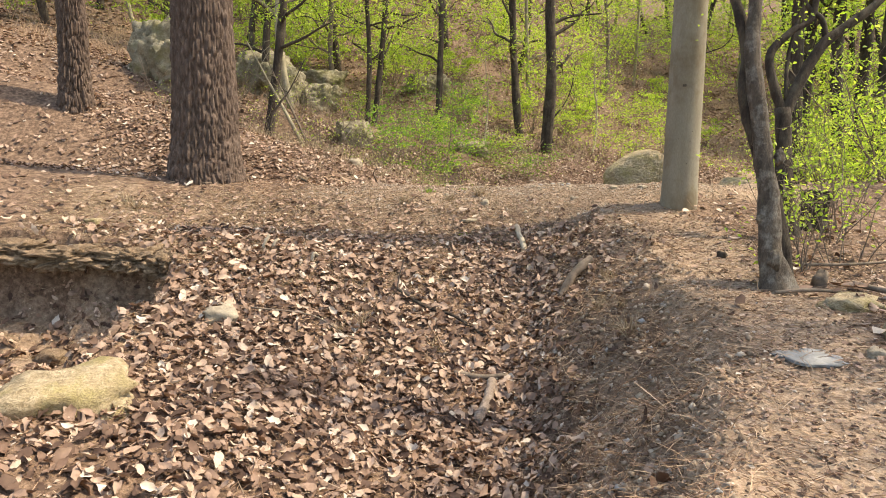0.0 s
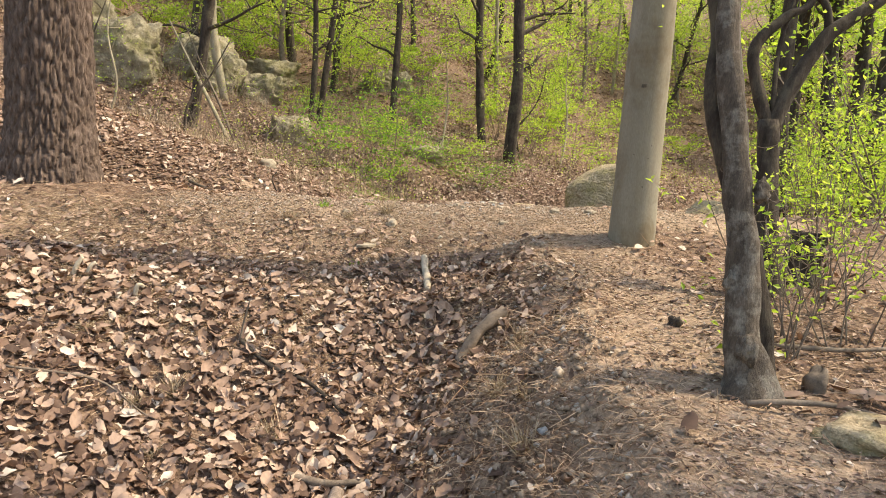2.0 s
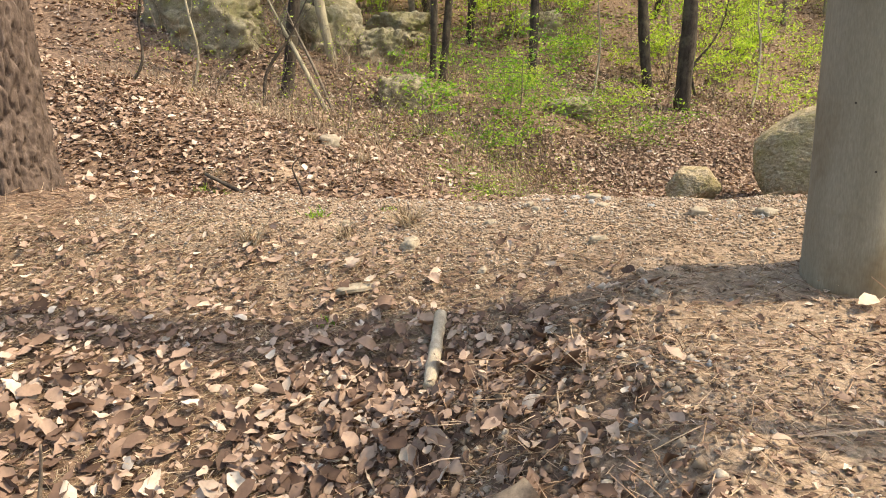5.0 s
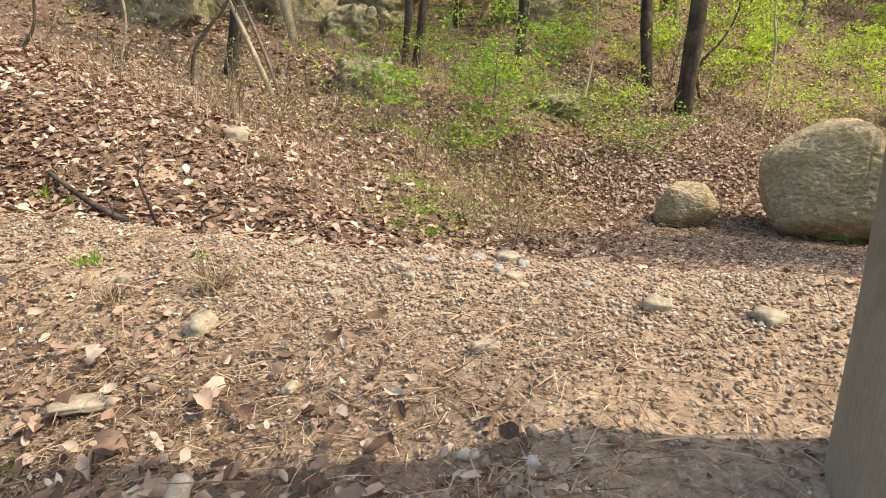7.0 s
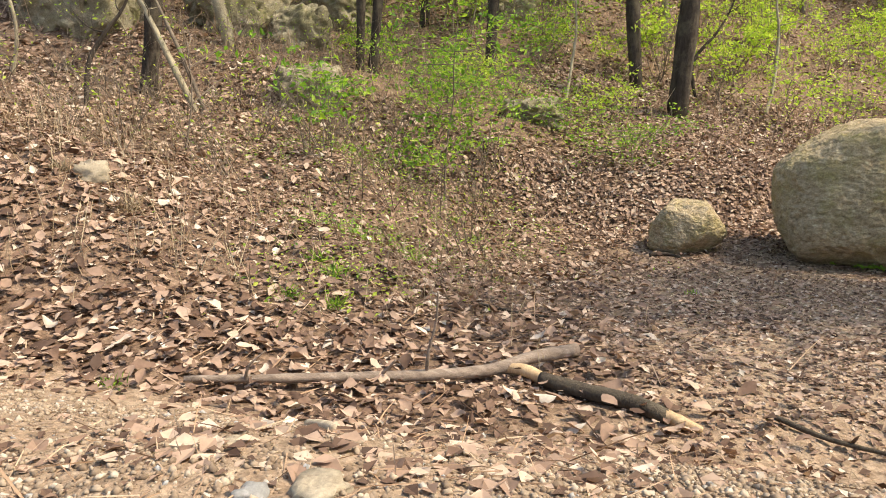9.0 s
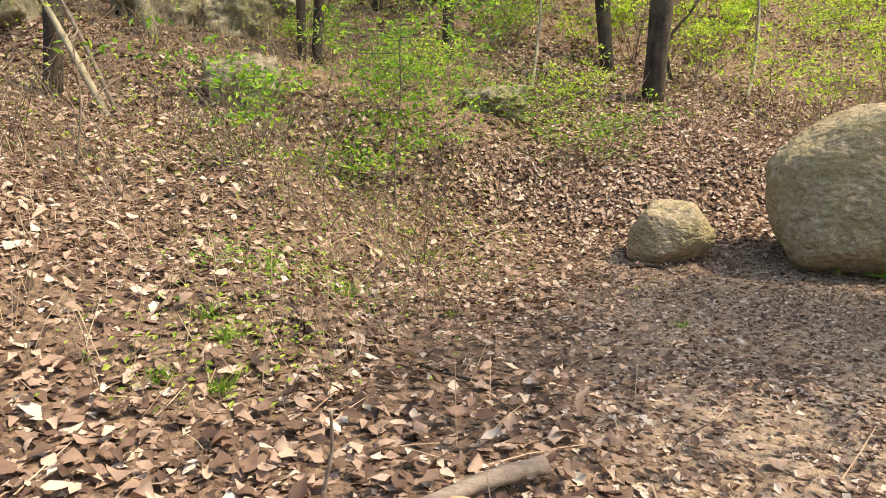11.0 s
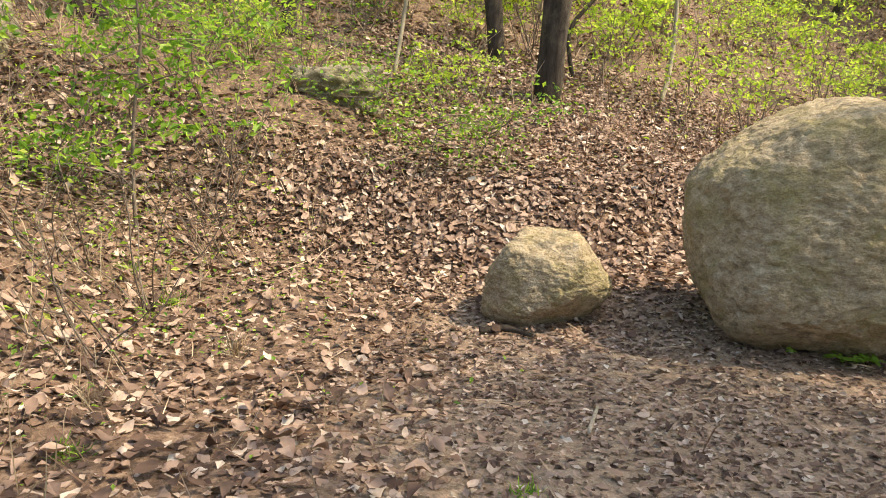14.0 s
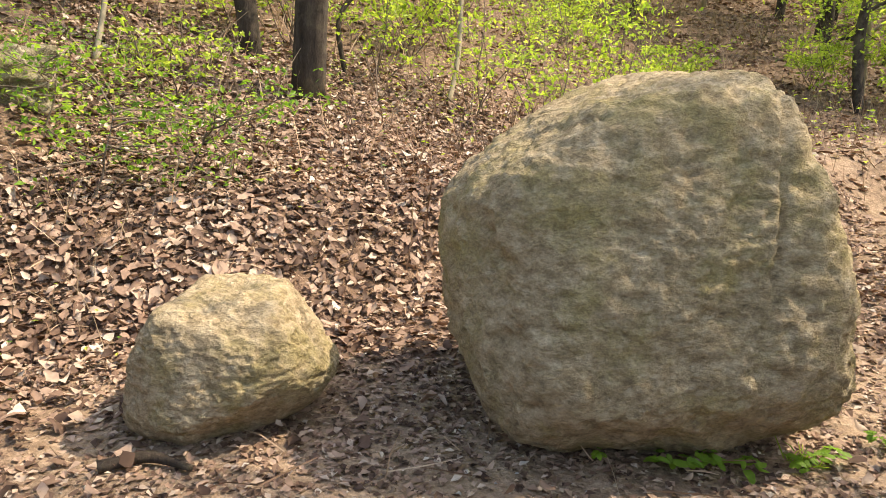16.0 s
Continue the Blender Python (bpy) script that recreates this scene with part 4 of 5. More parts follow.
# ---- near trees ----
def pine(name, at, line, radii, label, seed):
    """A trunk with thick bark plates, long limbs high up and dark needle tufts."""
    t = thing(name, at, label, "tree", "pines")
    line, radii = np.asarray(line, float), np.asarray(radii, float)
    sides, steps = 240, 70
    v, f = tube(line, radii, sides, 0.0, 3, False, steps)
    n = len(v) // sides
    ring = np.arange(len(v)) // sides
    centre = v.reshape(n, sides, 3).mean(1)[ring]
    th = np.arange(len(v)) % sides / sides
    around = th * 2 * np.pi * radii[1]
    # plates: jittered cells, tall and narrow, with deep gaps between them
    gx, gz = around / 0.055, v[:, 2] / 0.24
    gx = gx + 0.3 * grain(v[:, 2] * 5.0, np.sin(th * 2 * np.pi) * 3.0)
    wrap = int(round(2 * np.pi * radii[1] / 0.055))
    gx = gx / (2 * np.pi * radii[1] / 0.055) * wrap
    d1, d2 = np.full(len(v), 9.0), np.full(len(v), 9.0)
    for i in (-1, 0, 1):
        for j in (-1, 0, 1):
            cx = np.floor(gx) + i
            slip = lattice(cx % wrap, cx * 0 + 3, cx * 0 + seed) * 7.0
            cz = np.floor(gz - slip) + j
            px = cx + 0.25 + 0.5 * lattice(cx % wrap, cz, cx * 0 + seed)
            pz = cz + slip + 0.15 + 0.7 * lattice(cx % wrap, cz, cx * 0 + seed + 5)
            d = np.hypot(gx - px, 0.6 * (gz - pz))
            d2 = np.minimum(d2, np.maximum(d1, d))
            d1 = np.minimum(d1, d)
    groove = np.clip((d2 - d1 - 0.02) / 0.2, 0, 1) ** 0.7
    out = v - centre
    out /= np.linalg.norm(out, axis=1)[:, None] + 1e-9
    v = v + out * (0.042 * (groove - 0.7) + 0.022 * fbm(np.cos(th * 2 * np.pi) * 9, np.sin(th * 2 * np.pi) * 9, v[:, 2] * 1.6, 4) + 0.012 * fbm(v[:, 0] * 24, v[:, 1] * 24, v[:, 2] * 14, 4))[:, None]
    part("trunk", (v, f), M_PINEBARK, t)
    r = np.random.default_rng(seed)
    ends, top = [], line[-1]
    for i in range(9):
        a = r.uniform(0, 2 * np.pi)
        start = line[-1] + np.array([0, 0, -0.3 * i])
        p = limb_line(start, (math.cos(a), math.sin(a), 0.25), r.uniform(1.2, 2.4), r, 0.2)
        part("limb", tube(p, np.linspace(0.07, 0.02, len(p)), 6, 0.1, 3, True, 3), M_PINEBARK, t)
        ends += [p[3], p[4]]
    pts = cluster_points(ends, 2600, 0.4, 0.5, r)
    part("crown", blades(pts, r.normal(size=(len(pts), 3)), 0.2, 0.012, r, 0.1), M_PINELEAF, t, "dark green needle tufts")
    return t


a = on_ground(-3.48, 10.75)
pine("pine_tree", a, [(0, 0, -0.15), (0.01, 0.0, 0.25), (0.03, 0.02, 0.9), (0.08, 0.05, 3.0), (0.12, 0.1, 7.5)], [0.58, 0.50, 0.445, 0.40, 0.30], "thick red-brown pine with deeply plated bark on the bank", 3)
a = on_ground(-6.75, 13.7)
pine("pine_tree", a, [(0, 0, -0.15), (0.01, 0.0, 0.3), (0.03, 0.02, 1.0), (0.06, 0.05, 3.0), (0.1, 0.1, 8.0)], [0.32, 0.27, 0.235, 0.21, 0.15], "grey-brown pine with plated bark up the slope", 8)

slim = thing("tree", (2.66, 5.68, float(ground_z(2.66, 5.68))), "twisted slim tree with smooth grey-brown bark at the path edge", "tree")
o = np.array(slim.location)
part("trunk", tube(np.array([(2.66, 5.64, -0.15), (2.64, 5.66, 0.05), (2.60, 5.70, 0.31), (2.58, 5.79, 0.78), (2.53, 5.87, 1.21), (2.47, 5.95, 1.67), (2.48, 6.01, 2.01), (2.52, 6.07, 2.38), (2.62, 6.1, 3.4), (2.5, 6.3, 5.0)]) - o, [0.2, 0.125, 0.082, 0.073, 0.068, 0.064, 0.056, 0.056, 0.045, 0.02], 26, 0.26, 7.0), M_SLIMBARK, slim)
part("side_stem", tube(np.array([(2.78, 5.8, -0.1), (2.74, 5.83, 0.3), (2.64, 5.90, 0.76), (2.52, 5.97, 1.14), (2.455, 6.03, 1.48), (2.47, 6.09, 1.79), (2.42, 6.15, 2.09), (2.36, 6.21, 2.33), (2.1, 6.3, 3.3)]) - o, [0.09, 0.07, 0.06, 0.06, 0.058, 0.05, 0.05, 0.045, 0.02], 16, 0.22, 6.0), M_DARKBARK, slim, "dark side stem wound against the trunk")
for kx, ky, kz, size in ((2.535, 5.74, 0.52, (0.05, 0.05, 0.06)), (2.655, 5.78, 0.98, (0.045, 0.04, 0.07)), (2.50, 5.86, 1.12, (0.035, 0.035, 0.06)), (2.50, 5.90, 1.52, (0.035, 0.035, 0.05)), (2.59, 5.60, 0.2, (0.06, 0.07, 0.09))):
    kv, kf = rock_shape(size, BOX_PLANES, 3, 3.0, 0.25, kz * 9, 3.0)
    part("knot", (kv + np.array([kx, ky, kz]) - o, kf), M_SLIMBARK, slim)
r = np.random.default_rng(5)
ends = []
for i in range(7):
    p = limb_line(np.array([2.55, 6.1, 2.9 + 0.3 * i]) - o, (r.normal(), r.normal(), 0.5), r.uniform(0.9, 1.6), r)
    part("limb", tube(p, np.linspace(0.03, 0.008, len(p)), 6, 0.1, 3, True, 3), M_SLIMBARK, slim)
    ends += [p[2], p[3], p[4]]
part("crown", small_leaves(cluster_points(ends, 1300, 0.22, 0.5, r), 0.05, r), M_LEAF, slim, "fresh yellow-green leaves", False)

vt = thing("tree", (3.65, 7.7, float(ground_z(3.65, 7.7))), "dark forked tree spreading low over the shrubs", "tree")
o = np.array(vt.location)
part("trunk", tube(np.array([(3.68, 7.6, -0.1), (3.62, 7.6, 0.3), (3.60, 7.72, 0.78), (3.60, 7.83, 1.38)]) - o, [0.12, 0.09, 0.08, 0.085], 14, 0.15, 5), M_DARKBARK, vt)
ends = []
for pts, r0 in (([(3.61, 7.82, 1.30), (3.51, 7.87, 1.59), (3.46, 7.93, 1.93), (3.69, 7.96, 2.18), (3.9, 7.98, 2.33), (3.97, 8.04, 2.9), (4.1, 8.3, 3.8)], 0.055),
                ([(3.61, 7.82, 1.30), (3.75, 7.86, 1.63), (3.99, 7.92, 2.02), (4.22, 7.95, 2.2), (4.61, 7.99, 2.5), (4.9, 8.05, 2.95), (5.3, 8.2, 3.9)], 0.07),
                ([(4.04, 7.94, 2.06), (4.0, 7.97, 2.29), (3.83, 8.01, 2.47), (3.72, 8.05, 2.9), (3.6, 8.2, 3.5)], 0.035),
                ([(3.62, 7.84, 1.45), (3.66, 7.95, 1.9), (3.78, 8.05, 2.3), (3.95, 8.2, 2.9)], 0.025)):
    p = np.array(pts) - o
    part("limb", tube(p, np.linspace(r0, r0 * 0.4, len(p)), 10, 0.15, 5), M_DARKBARK, vt)
    ends += [p[-1], p[-2], p[-1] + (0.4, 0.2, 0.5), p[-2] + (-0.3, 0.4, 0.4)]
r = np.random.default_rng(6)
part("crown", small_leaves(cluster_points(ends, 1500, 0.35, 0.5, r), 0.055, r), M_LEAF, vt, "fresh yellow-green leaves", False)

# ---- trees on the slope and the hill ----
TREES = [  # x, y, radius, height, lean, bark, label, seed
    (3.32, 23.8, 0.175, 11.5, (0.15, 0.2), M_DARKBARK, "dark straight tree on the bank behind the boulders", 21),
    (2.61, 25.0, 0.125, 11.0, (-0.1, 0.2), M_DARKBARK, "slimmer dark tree beside a thicker one", 22),
    (-0.15, 23.4, 0.10, 9.5, (0.2, 0.3), M_DARKBARK, "dark forked tree among green saplings", 23),
    (-2.25, 22.0, 0.075, 9.5, (0.1, 0.1), M_DARKBARK, "slim dark tree of a leaning pair", 24),
    (-2.05, 22.1, 0.085, 9.5, (1.1, 0.2), M_DARKBARK, "slim dark tree of a leaning pair", 25),
    (-4.3, 21.2, 0.10, 9.5, (0.05, 0.1), M_PALEBARK, "pale straight tree on the slope", 26),
    (-4.5, 19.0, 0.12, 9.0, (0.9, 0.2), M_DARKBARK, "dark tree between rocks on the slope", 27),
    (-5.6, 23.6, 0.12, 7.0, (0.8, 0.0), M_DARKBARK, "dark leaning tree on the slope", 28),
]
for x, y, rad, h, lean, bark, lab, seed in TREES:
    straight_tree("tree", x, y, lab, h, rad, bark, lean, seed, limbs=11, limb_len=1.8, crown_from=0.2, leaves=2000, leaf=0.085, group="trees on the slope", spread_r=0.3)

protos = []
for i, (h, rad, bark) in enumerate(((8, 0.11, M_DARKBARK), (9, 0.14, M_DARKBARK), (7, 0.08, M_PALEBARK), (9, 0.10, M_DARKBARK), (7.5, 0.09, M_TWIG))):
    rr = np.random.default_rng(60 + i)
    protos.append(grow_tree("tree", (0, 0, 0), "slender woodland tree in fresh spring leaf on the hillside", trunk_line(h, (rr.normal(0, 0.6), rr.normal(0, 0.4)), rr, 6, 0.12), rad * np.array([1.25, 1.0, 0.9, 0.75, 0.55, 0.3]), bark, limbs=13, limb_len=2.1, crown_from=0.16, leaves=2700, leaf=0.12, seed=70 + i, sides=8, spread_r=0.38, group="hillside trees", flat=0.35))
r = np.random.default_rng(90)
spots = []
tries = 0
while len(spots) < 120 and tries < 5000:
    tries += 1
    y = 25.5 + 27 * r.uniform() ** 1.2
    x = r.uniform(-0.62, 1.0) * (y - 2) + 1
    if all((x - a) ** 2 + (y - b) ** 2 > 2.2 for a, b in spots) and not (x > 4 and bare_ground(x, y) > 0.1) and not (-1 < x < 7 and y < 27) and not (3.5 < x < 11 and y < 33):
        spots.append((x, y))
for i, (x, y) in enumerate(spots):
    m = Matrix.Translation(on_ground(x, y, -0.05)) @ Matrix.Rotation(r.uniform(0, 6.28), 4, "Z")
    if i < len(protos):
        protos[i].matrix_basis = m
    else:
        copy_thing(protos[i % len(protos)], m)

# shrubs: a few grown shapes, set out many times
def set_out(proto, spots, r):
    for i, (x, y) in enumerate(spots):
        m = Matrix.Translation(on_ground(x, y, -0.01)) @ Matrix.Rotation(r.uniform(0, 6.28), 4, "Z")
        if i == 0:
            proto.matrix_basis = m
        else:
            copy_thing(proto, m)


def pick_spots(n, fn, r, gap=0.3):
    out, tries = [], 0
    while len(out) < n and tries < n * 60:
        tries += 1
        x, y = fn(r)
        if bare_ground(x, y) < 0.25 and all((x - a) ** 2 + (y - b) ** 2 > gap * gap for a, b in out):
            out.append((x, y))
    return out


r = np.random.default_rng(120)
hill = lambda r: (r.uniform(-0.55, 0.75) * 30 + 1, 25.5 + 20 * r.uniform() ** 1.2)
dell = lambda r: (r.normal(0.0, 1.5), r.uniform(20.6, 26.0))
right_bank = lambda r: (r.uniform(4.0, 11.0), r.uniform(23.5, 31.0))
for k in range(4):
    s = grow_shrub((0, 0, 0), "bushy shrub in fresh yellow-green leaf on the hillside", 1.6 + 0.4 * k, 5, 560, 0.11, M_LEAF, 130 + k, 0.55, 0.012, 0.14, flat=0.3)
    set_out(s, pick_spots(21, hill, r, 0.9), r)
for k in range(2):
    s = grow_shrub((0, 0, 0), "feathery green shrub in the hollow below the hill", 1.1 + 0.4 * k, 6, 520, 0.07, M_FERN if k else M_LEAF, 140 + k, 0.75, 0.009, 0.10, flat=0.16)
    set_out(s, pick_spots(5, dell, r, 0.6), r)
for k in range(2):
    s = grow_shrub((0, 0, 0), "yellow-green leafy shrub on the cut bank", 1.2 + 0.5 * k, 6, 320, 0.08, M_LEAF, 150 + k, 0.7, 0.009, 0.10, flat=0.25)
    set_out(s, pick_spots(6, right_bank, r, 0.4), r)
feather = lambda at, h, seed, lab, leaves=700: grow_shrub(at, lab, h, 3, leaves // 2, 0.09, M_FERN, seed, 0.3, 0.008, 0.13, "saplings", "sapling", 0.25)
r = np.random.default_rng(210)
grow_tree("sapling", on_ground(0.1, 18.6), "slender sapling with layered feathery green leaf sprays", trunk_line(2.3, (0.15, 0.1), r, 6, 0.03), 0.016 * np.array([1.2, 1.0, 0.9, 0.7, 0.5, 0.3]), M_TWIG, limbs=16, limb_len=0.95, crown_from=0.15, rise=(-0.15, 0.25), leaves=1500, leaf=0.08, leaf_mat=M_FERN, seed=211, sides=6, twigs=4, spread_r=0.11, group="saplings", flat=0.3)
for i, (x, y, h) in enumerate(((2.0, 20.5, 0.7), (2.5, 21.2, 0.5), (1.45, 21.5, 0.6))):
    r = np.random.default_rng(240 + i)
    grow_tree("sapling", on_ground(x, y), "low sapling with flat tiers of bright green leaves", trunk_line(h, (0.2, 0.1), r, 6, 0.02), 0.010 * np.array([1.2, 1.0, 0.9, 0.7, 0.5, 0.3]), M_TWIG, limbs=9, limb_len=0.75, crown_from=0.5, rise=(-0.08, 0.08), leaves=330, leaf=0.065, leaf_mat=M_FERN, seed=250 + i, sides=6, twigs=4, spread_r=0.10, group="saplings", flat=0.08)
feather(on_ground(-0.9, 17.2), 1.6, 202, "slender sapling with feathery green leaf sprays", 500)
feather(on_ground(0.4, 19.6), 1.7, 203, "slender sapling with feathery green leaf sprays", 700)
feather(on_ground(-1.6, 18.6), 1.5, 204, "slender sapling with feathery green leaf sprays", 500)

# tall trees beyond the path, mostly out of view, added so their crowns shade it
for i, (x, y, h) in enumerate(((9.2, 15.6, 8.5), (7.2, 15.0, 8.0), (8.8, 16.2, 8.2), (9.7, 17.3, 8.6), (8.3, 16.9, 7.0), (7.6, 2.6, 8.5), (7.9, 4.9, 8.5))):
    straight_tree("tree", x, y, "tall leafy tree added beyond the path to shade it", h, 0.15, M_DARKBARK, (0.2, 0.1), 300 + i, limbs=12, limb_len=1.6, crown_from=0.6, leaves=2800 if y > 16 else 2300, leaf=0.12, group="trees beyond the path", spread_r=0.45)

# thin crooked trees and poles on the slope
THIN = [  # points, radius at the foot, bark, leaves, label
    ([(5.04, 24.76, -0.35), (5.2, 25.07, 0.64), (5.27, 25.35, 1.61), (5.21, 25.5, 2.25), (5.22, 25.67, 3.6)], 0.035, M_PALEBARK, 260, "thin pale sapling leaning over the bank"),
    ([(1.31, 23.15, 0.1), (1.4, 23.42, 1.16), (1.45, 23.63, 1.87), (1.35, 23.74, 3.2)], 0.03, M_PALEBARK, 200, "thin pale pole-like sapling"),
    ([(3.75, 25.0, 0.3), (3.69, 25.2, 1.1), (4.12, 25.4, 1.66), (4.42, 25.6, 2.23), (4.6, 25.8, 3.2)], 0.035, M_DARKBARK, 240, "thin crooked dark tree"),
    ([(-3.51, 18.69, 0.55), (-3.98, 18.79, 1.46), (-4.35, 18.88, 2.14), (-4.9, 18.96, 3.2)], 0.045, M_PALEBARK, 0, "bare leaning pole of a dead tree"),
    ([(-3.40, 18.75, 0.55), (-3.8, 18.85, 1.46), (-4.15, 18.95, 2.14), (-4.6, 19.0, 3.2)], 0.03, M_TWIG, 0, "bare leaning pole of a dead tree"),
    ([(-3.98, 17.02, 0.7), (-3.96, 17.16, 1.3), (-3.75, 17.32, 1.7), (-3.57, 17.42, 1.95), (-3.2, 17.6, 2.7)], 0.032, M_DARKBARK, 60, "crooked bare dark sapling on the slope"),
    ([(-5.2, 15.2, 0.95), (-5.0, 15.3, 1.6), (-5.1, 15.5, 2.3), (-4.8, 15.6, 3.2)], 0.025, M_DARKBARK, 60, "thin bare sapling on the slope"),
    ([(-2.3, 16.4, 0.35), (-2.2, 16.5, 0.9), (-2.25, 16.6, 1.5)], 0.012, M_TWIG, 30, "thin bare stem on the slope"),
    ([(-5.8, 17.9, 1.0), (-5.7, 18.0, 1.8), (-5.9, 18.1, 2.8), (-5.8, 18.2, 3.8)], 0.03, M_PALEBARK, 80, "thin pale sapling among rocks"),
]
for i, (pts, r0, bark, leaves, lab) in enumerate(THIN):
    p = np.array(pts)
    g = float(ground_z(p[0, 0], p[0, 1]))
    p[0, 2] = g - 0.05
    o = np.array([p[0, 0], p[0, 1], g])
    grow_tree("sapling", tuple(o), lab, p - o, np.linspace(r0 * 1.2, r0 * 0.35, len(p)), bark, limbs=4, limb_len=0.8, crown_from=0.45, leaves=leaves, leaf=0.06, seed=330 + i, sides=8, twigs=2, spread_r=0.16, group="saplings")

# side limbs of the crooked sapling and the dead branch that lies on the slope
def branch(name, lines, label, category="branch", bark=M_DARKBARK, wob=0.15):
    first = np.array(lines[0][0][0])
    t = thing(name, tuple(first), label, category)
    for i, (pts, r0, r1) in enumerate(lines):
        part("stem" if i == 0 else "side_branch", tube(np.array(pts) - first, np.linspace(r0, r1, len(pts)), 10, wob, 9.0), bark, t)
    return t


def lie(pts, lift=0.01):
    return [(x, y, float(ground_z(x, y)) + lift + z) for x, y, z in pts]


branch("fallen_branch", [(lie([(-0.75, 11.75, 0.03), (-1.3, 11.95, 0.05), (-1.82, 12.15, 0.08), (-2.4, 12.4, 0.12)]), 0.035, 0.018),
                         (lie([(-1.0, 11.85, 0.04), (-1.04, 11.8, 0.25), (-1.12, 11.82, 0.45), (-1.06, 11.85, 0.55)]), 0.014, 0.006),
                         (lie([(-0.5, 11.6, 0.02), (-0.5, 11.62, 0.17), (-0.38, 11.66, 0.25), (-0.33, 11.68, 0.36)]), 0.010, 0.004),
                         (lie([(-1.5, 12.02, 0.05), (-1.55, 12.0, 0.2), (-1.7, 12.05, 0.35)]), 0.008, 0.003)], "dead dark branch lying on the bank with upright twigs")
M_LOGBARK = surface_material("ringed_bark", [(0.3, (0.15, 0.11, 0.085)), (0.55, (0.28, 0.215, 0.17)), (0.8, (0.42, 0.35, 0.29))], 6.0, 50.0, 0.85, 0.8, 0.012, (1.2, 5.0, 5.0))
log = branch("fallen_branch", [(lie([(0.36, 12.12, 0.02), (0.79, 12.29, 0.05), (1.08, 12.43, 0.06), (1.36, 12.56, 0.05), (1.70, 12.75, 0.05), (1.92, 12.9, 0.08), (2.14, 13.05, 0.06)]), 0.018, 0.04),
                               (lie([(1.42, 12.6, 0.05), (1.44, 12.57, 0.18), (1.48, 12.58, 0.34), (1.50, 12.56, 0.50)]), 0.011, 0.005),
                               (lie([(0.62, 12.22, 0.02), (0.66, 12.2, 0.12), (0.74, 12.22, 0.2)]), 0.010, 0.004),
                               (lie([(1.2, 12.49, 0.05), (1.26, 12.47, 0.10), (1.3, 12.47, 0.15)]), 0.010, 0.005)], "long barked branch lying across the path foot", bark=M_LOGBARK)
o = np.array(log.location)
br = branch("fallen_branch", [(lie([(1.98, 12.74, 0.035), (2.2, 12.64, 0.03), (2.42, 12.52, 0.03), (2.58, 12.44, 0.02)]), 0.040, 0.038)], "charred dark branch piece with a bare broken end", bark=M_DARKBARK)
p0 = np.array(br.location)
part("broken_end", tube(np.array(lie([(1.76, 12.82, 0.035), (1.88, 12.78, 0.037), (2.0, 12.735, 0.036)])) - p0, [0.026, 0.034, 0.038], 10, 0.2, 12), M_CUTWOOD, br, "bare orange splintered wood")
part("broken_end", tube(np.array(lie([(2.56, 12.45, 0.02), (2.64, 12.40, 0.018), (2.72, 12.36, 0.012)])) - p0, [0.038, 0.03, 0.012], 10, 0.25, 12), M_CUTWOOD, br, "splintered tan wood")
branch("stick", [(lie([(1.30, 14.35, 0.01), (1.63, 14.15, 0.015), (1.78, 14.1, 0.01), (2.07, 14.07, 0.01)]), 0.012, 0.007)], "thin bent stick lying on the leaves", "stick")
branch("stick", [(lie([(2.72, 18.15, 0.02), (2.9, 18.2, 0.03), (3.08, 18.12, 0.015)]), 0.03, 0.014)], "short dark stick before the smaller boulder", "stick")
branch("stick", [(lie([(1.28, 11.5, 0.02), (1.36, 11.42, 0.02), (1.46, 11.33, 0.015)]), 0.022, 0.016)], "short brown stick end on the gravel", "stick", M_WEATHERED)
branch("stick", [(lie([(3.05, 12.55, 0.015), (3.25, 12.38, 0.02), (3.6, 12.2, 0.01)]), 0.014, 0.007)], "dark thin stick among leaves on the path", "stick")
branch("stick", [(lie([(3.3, 16.6, 0.01), (3.38, 16.95, 0.02)]), 0.012, 0.008)], "thin pale stick on the trodden leaves", "stick", M_WEATHERED)
branch("stick", [(lie([(0.985, 8.66, 0.05), (0.975, 8.84, 0.055), (0.955, 9.0, 0.05), (0.94, 9.16, 0.05)]), 0.038, 0.03)], "pale split stick of bare wood on the leaves", "stick", M_WEATHERED, 0.3)
branch("stick", [(lie([(-0.5, 7.72, 0.05), (-0.2, 7.5, 0.03), (0.1, 7.38, 0.04), (0.45, 7.1, 0.02)]), 0.022, 0.014)], "dark rotten stick in the gully leaves", "stick")
branch("stick", [(lie([(-0.5, 7.7, 0.06), (-0.47, 7.72, 0.22), (-0.42, 7.7, 0.4)]), 0.012, 0.006)], "upright grey twig in the gully leaves", "stick", M_TWIG)
branch("log", [(lie([(1.22, 7.45, 0.02), (1.4, 7.6, 0.05), (1.6, 7.74, 0.08)]), 0.05, 0.045)], "short weathered log leaning on the gully wall", "log", M_TWIG, 0.3)
branch("log", [(lie([(0.28, 5.85, 0.02), (0.38, 6.1, 0.04), (0.45, 6.42, 0.05)]), 0.055, 0.045)], "short grey barked log in the gully leaves", "log", M_LOGBARK, 0.35)
branch("stick", [(lie([(0.1, 6.55, 0.02), (0.35, 6.5, 0.05), (0.6, 6.52, 0.02)]), 0.03, 0.02)], "weathered stick across the log", "stick", M_TWIG)
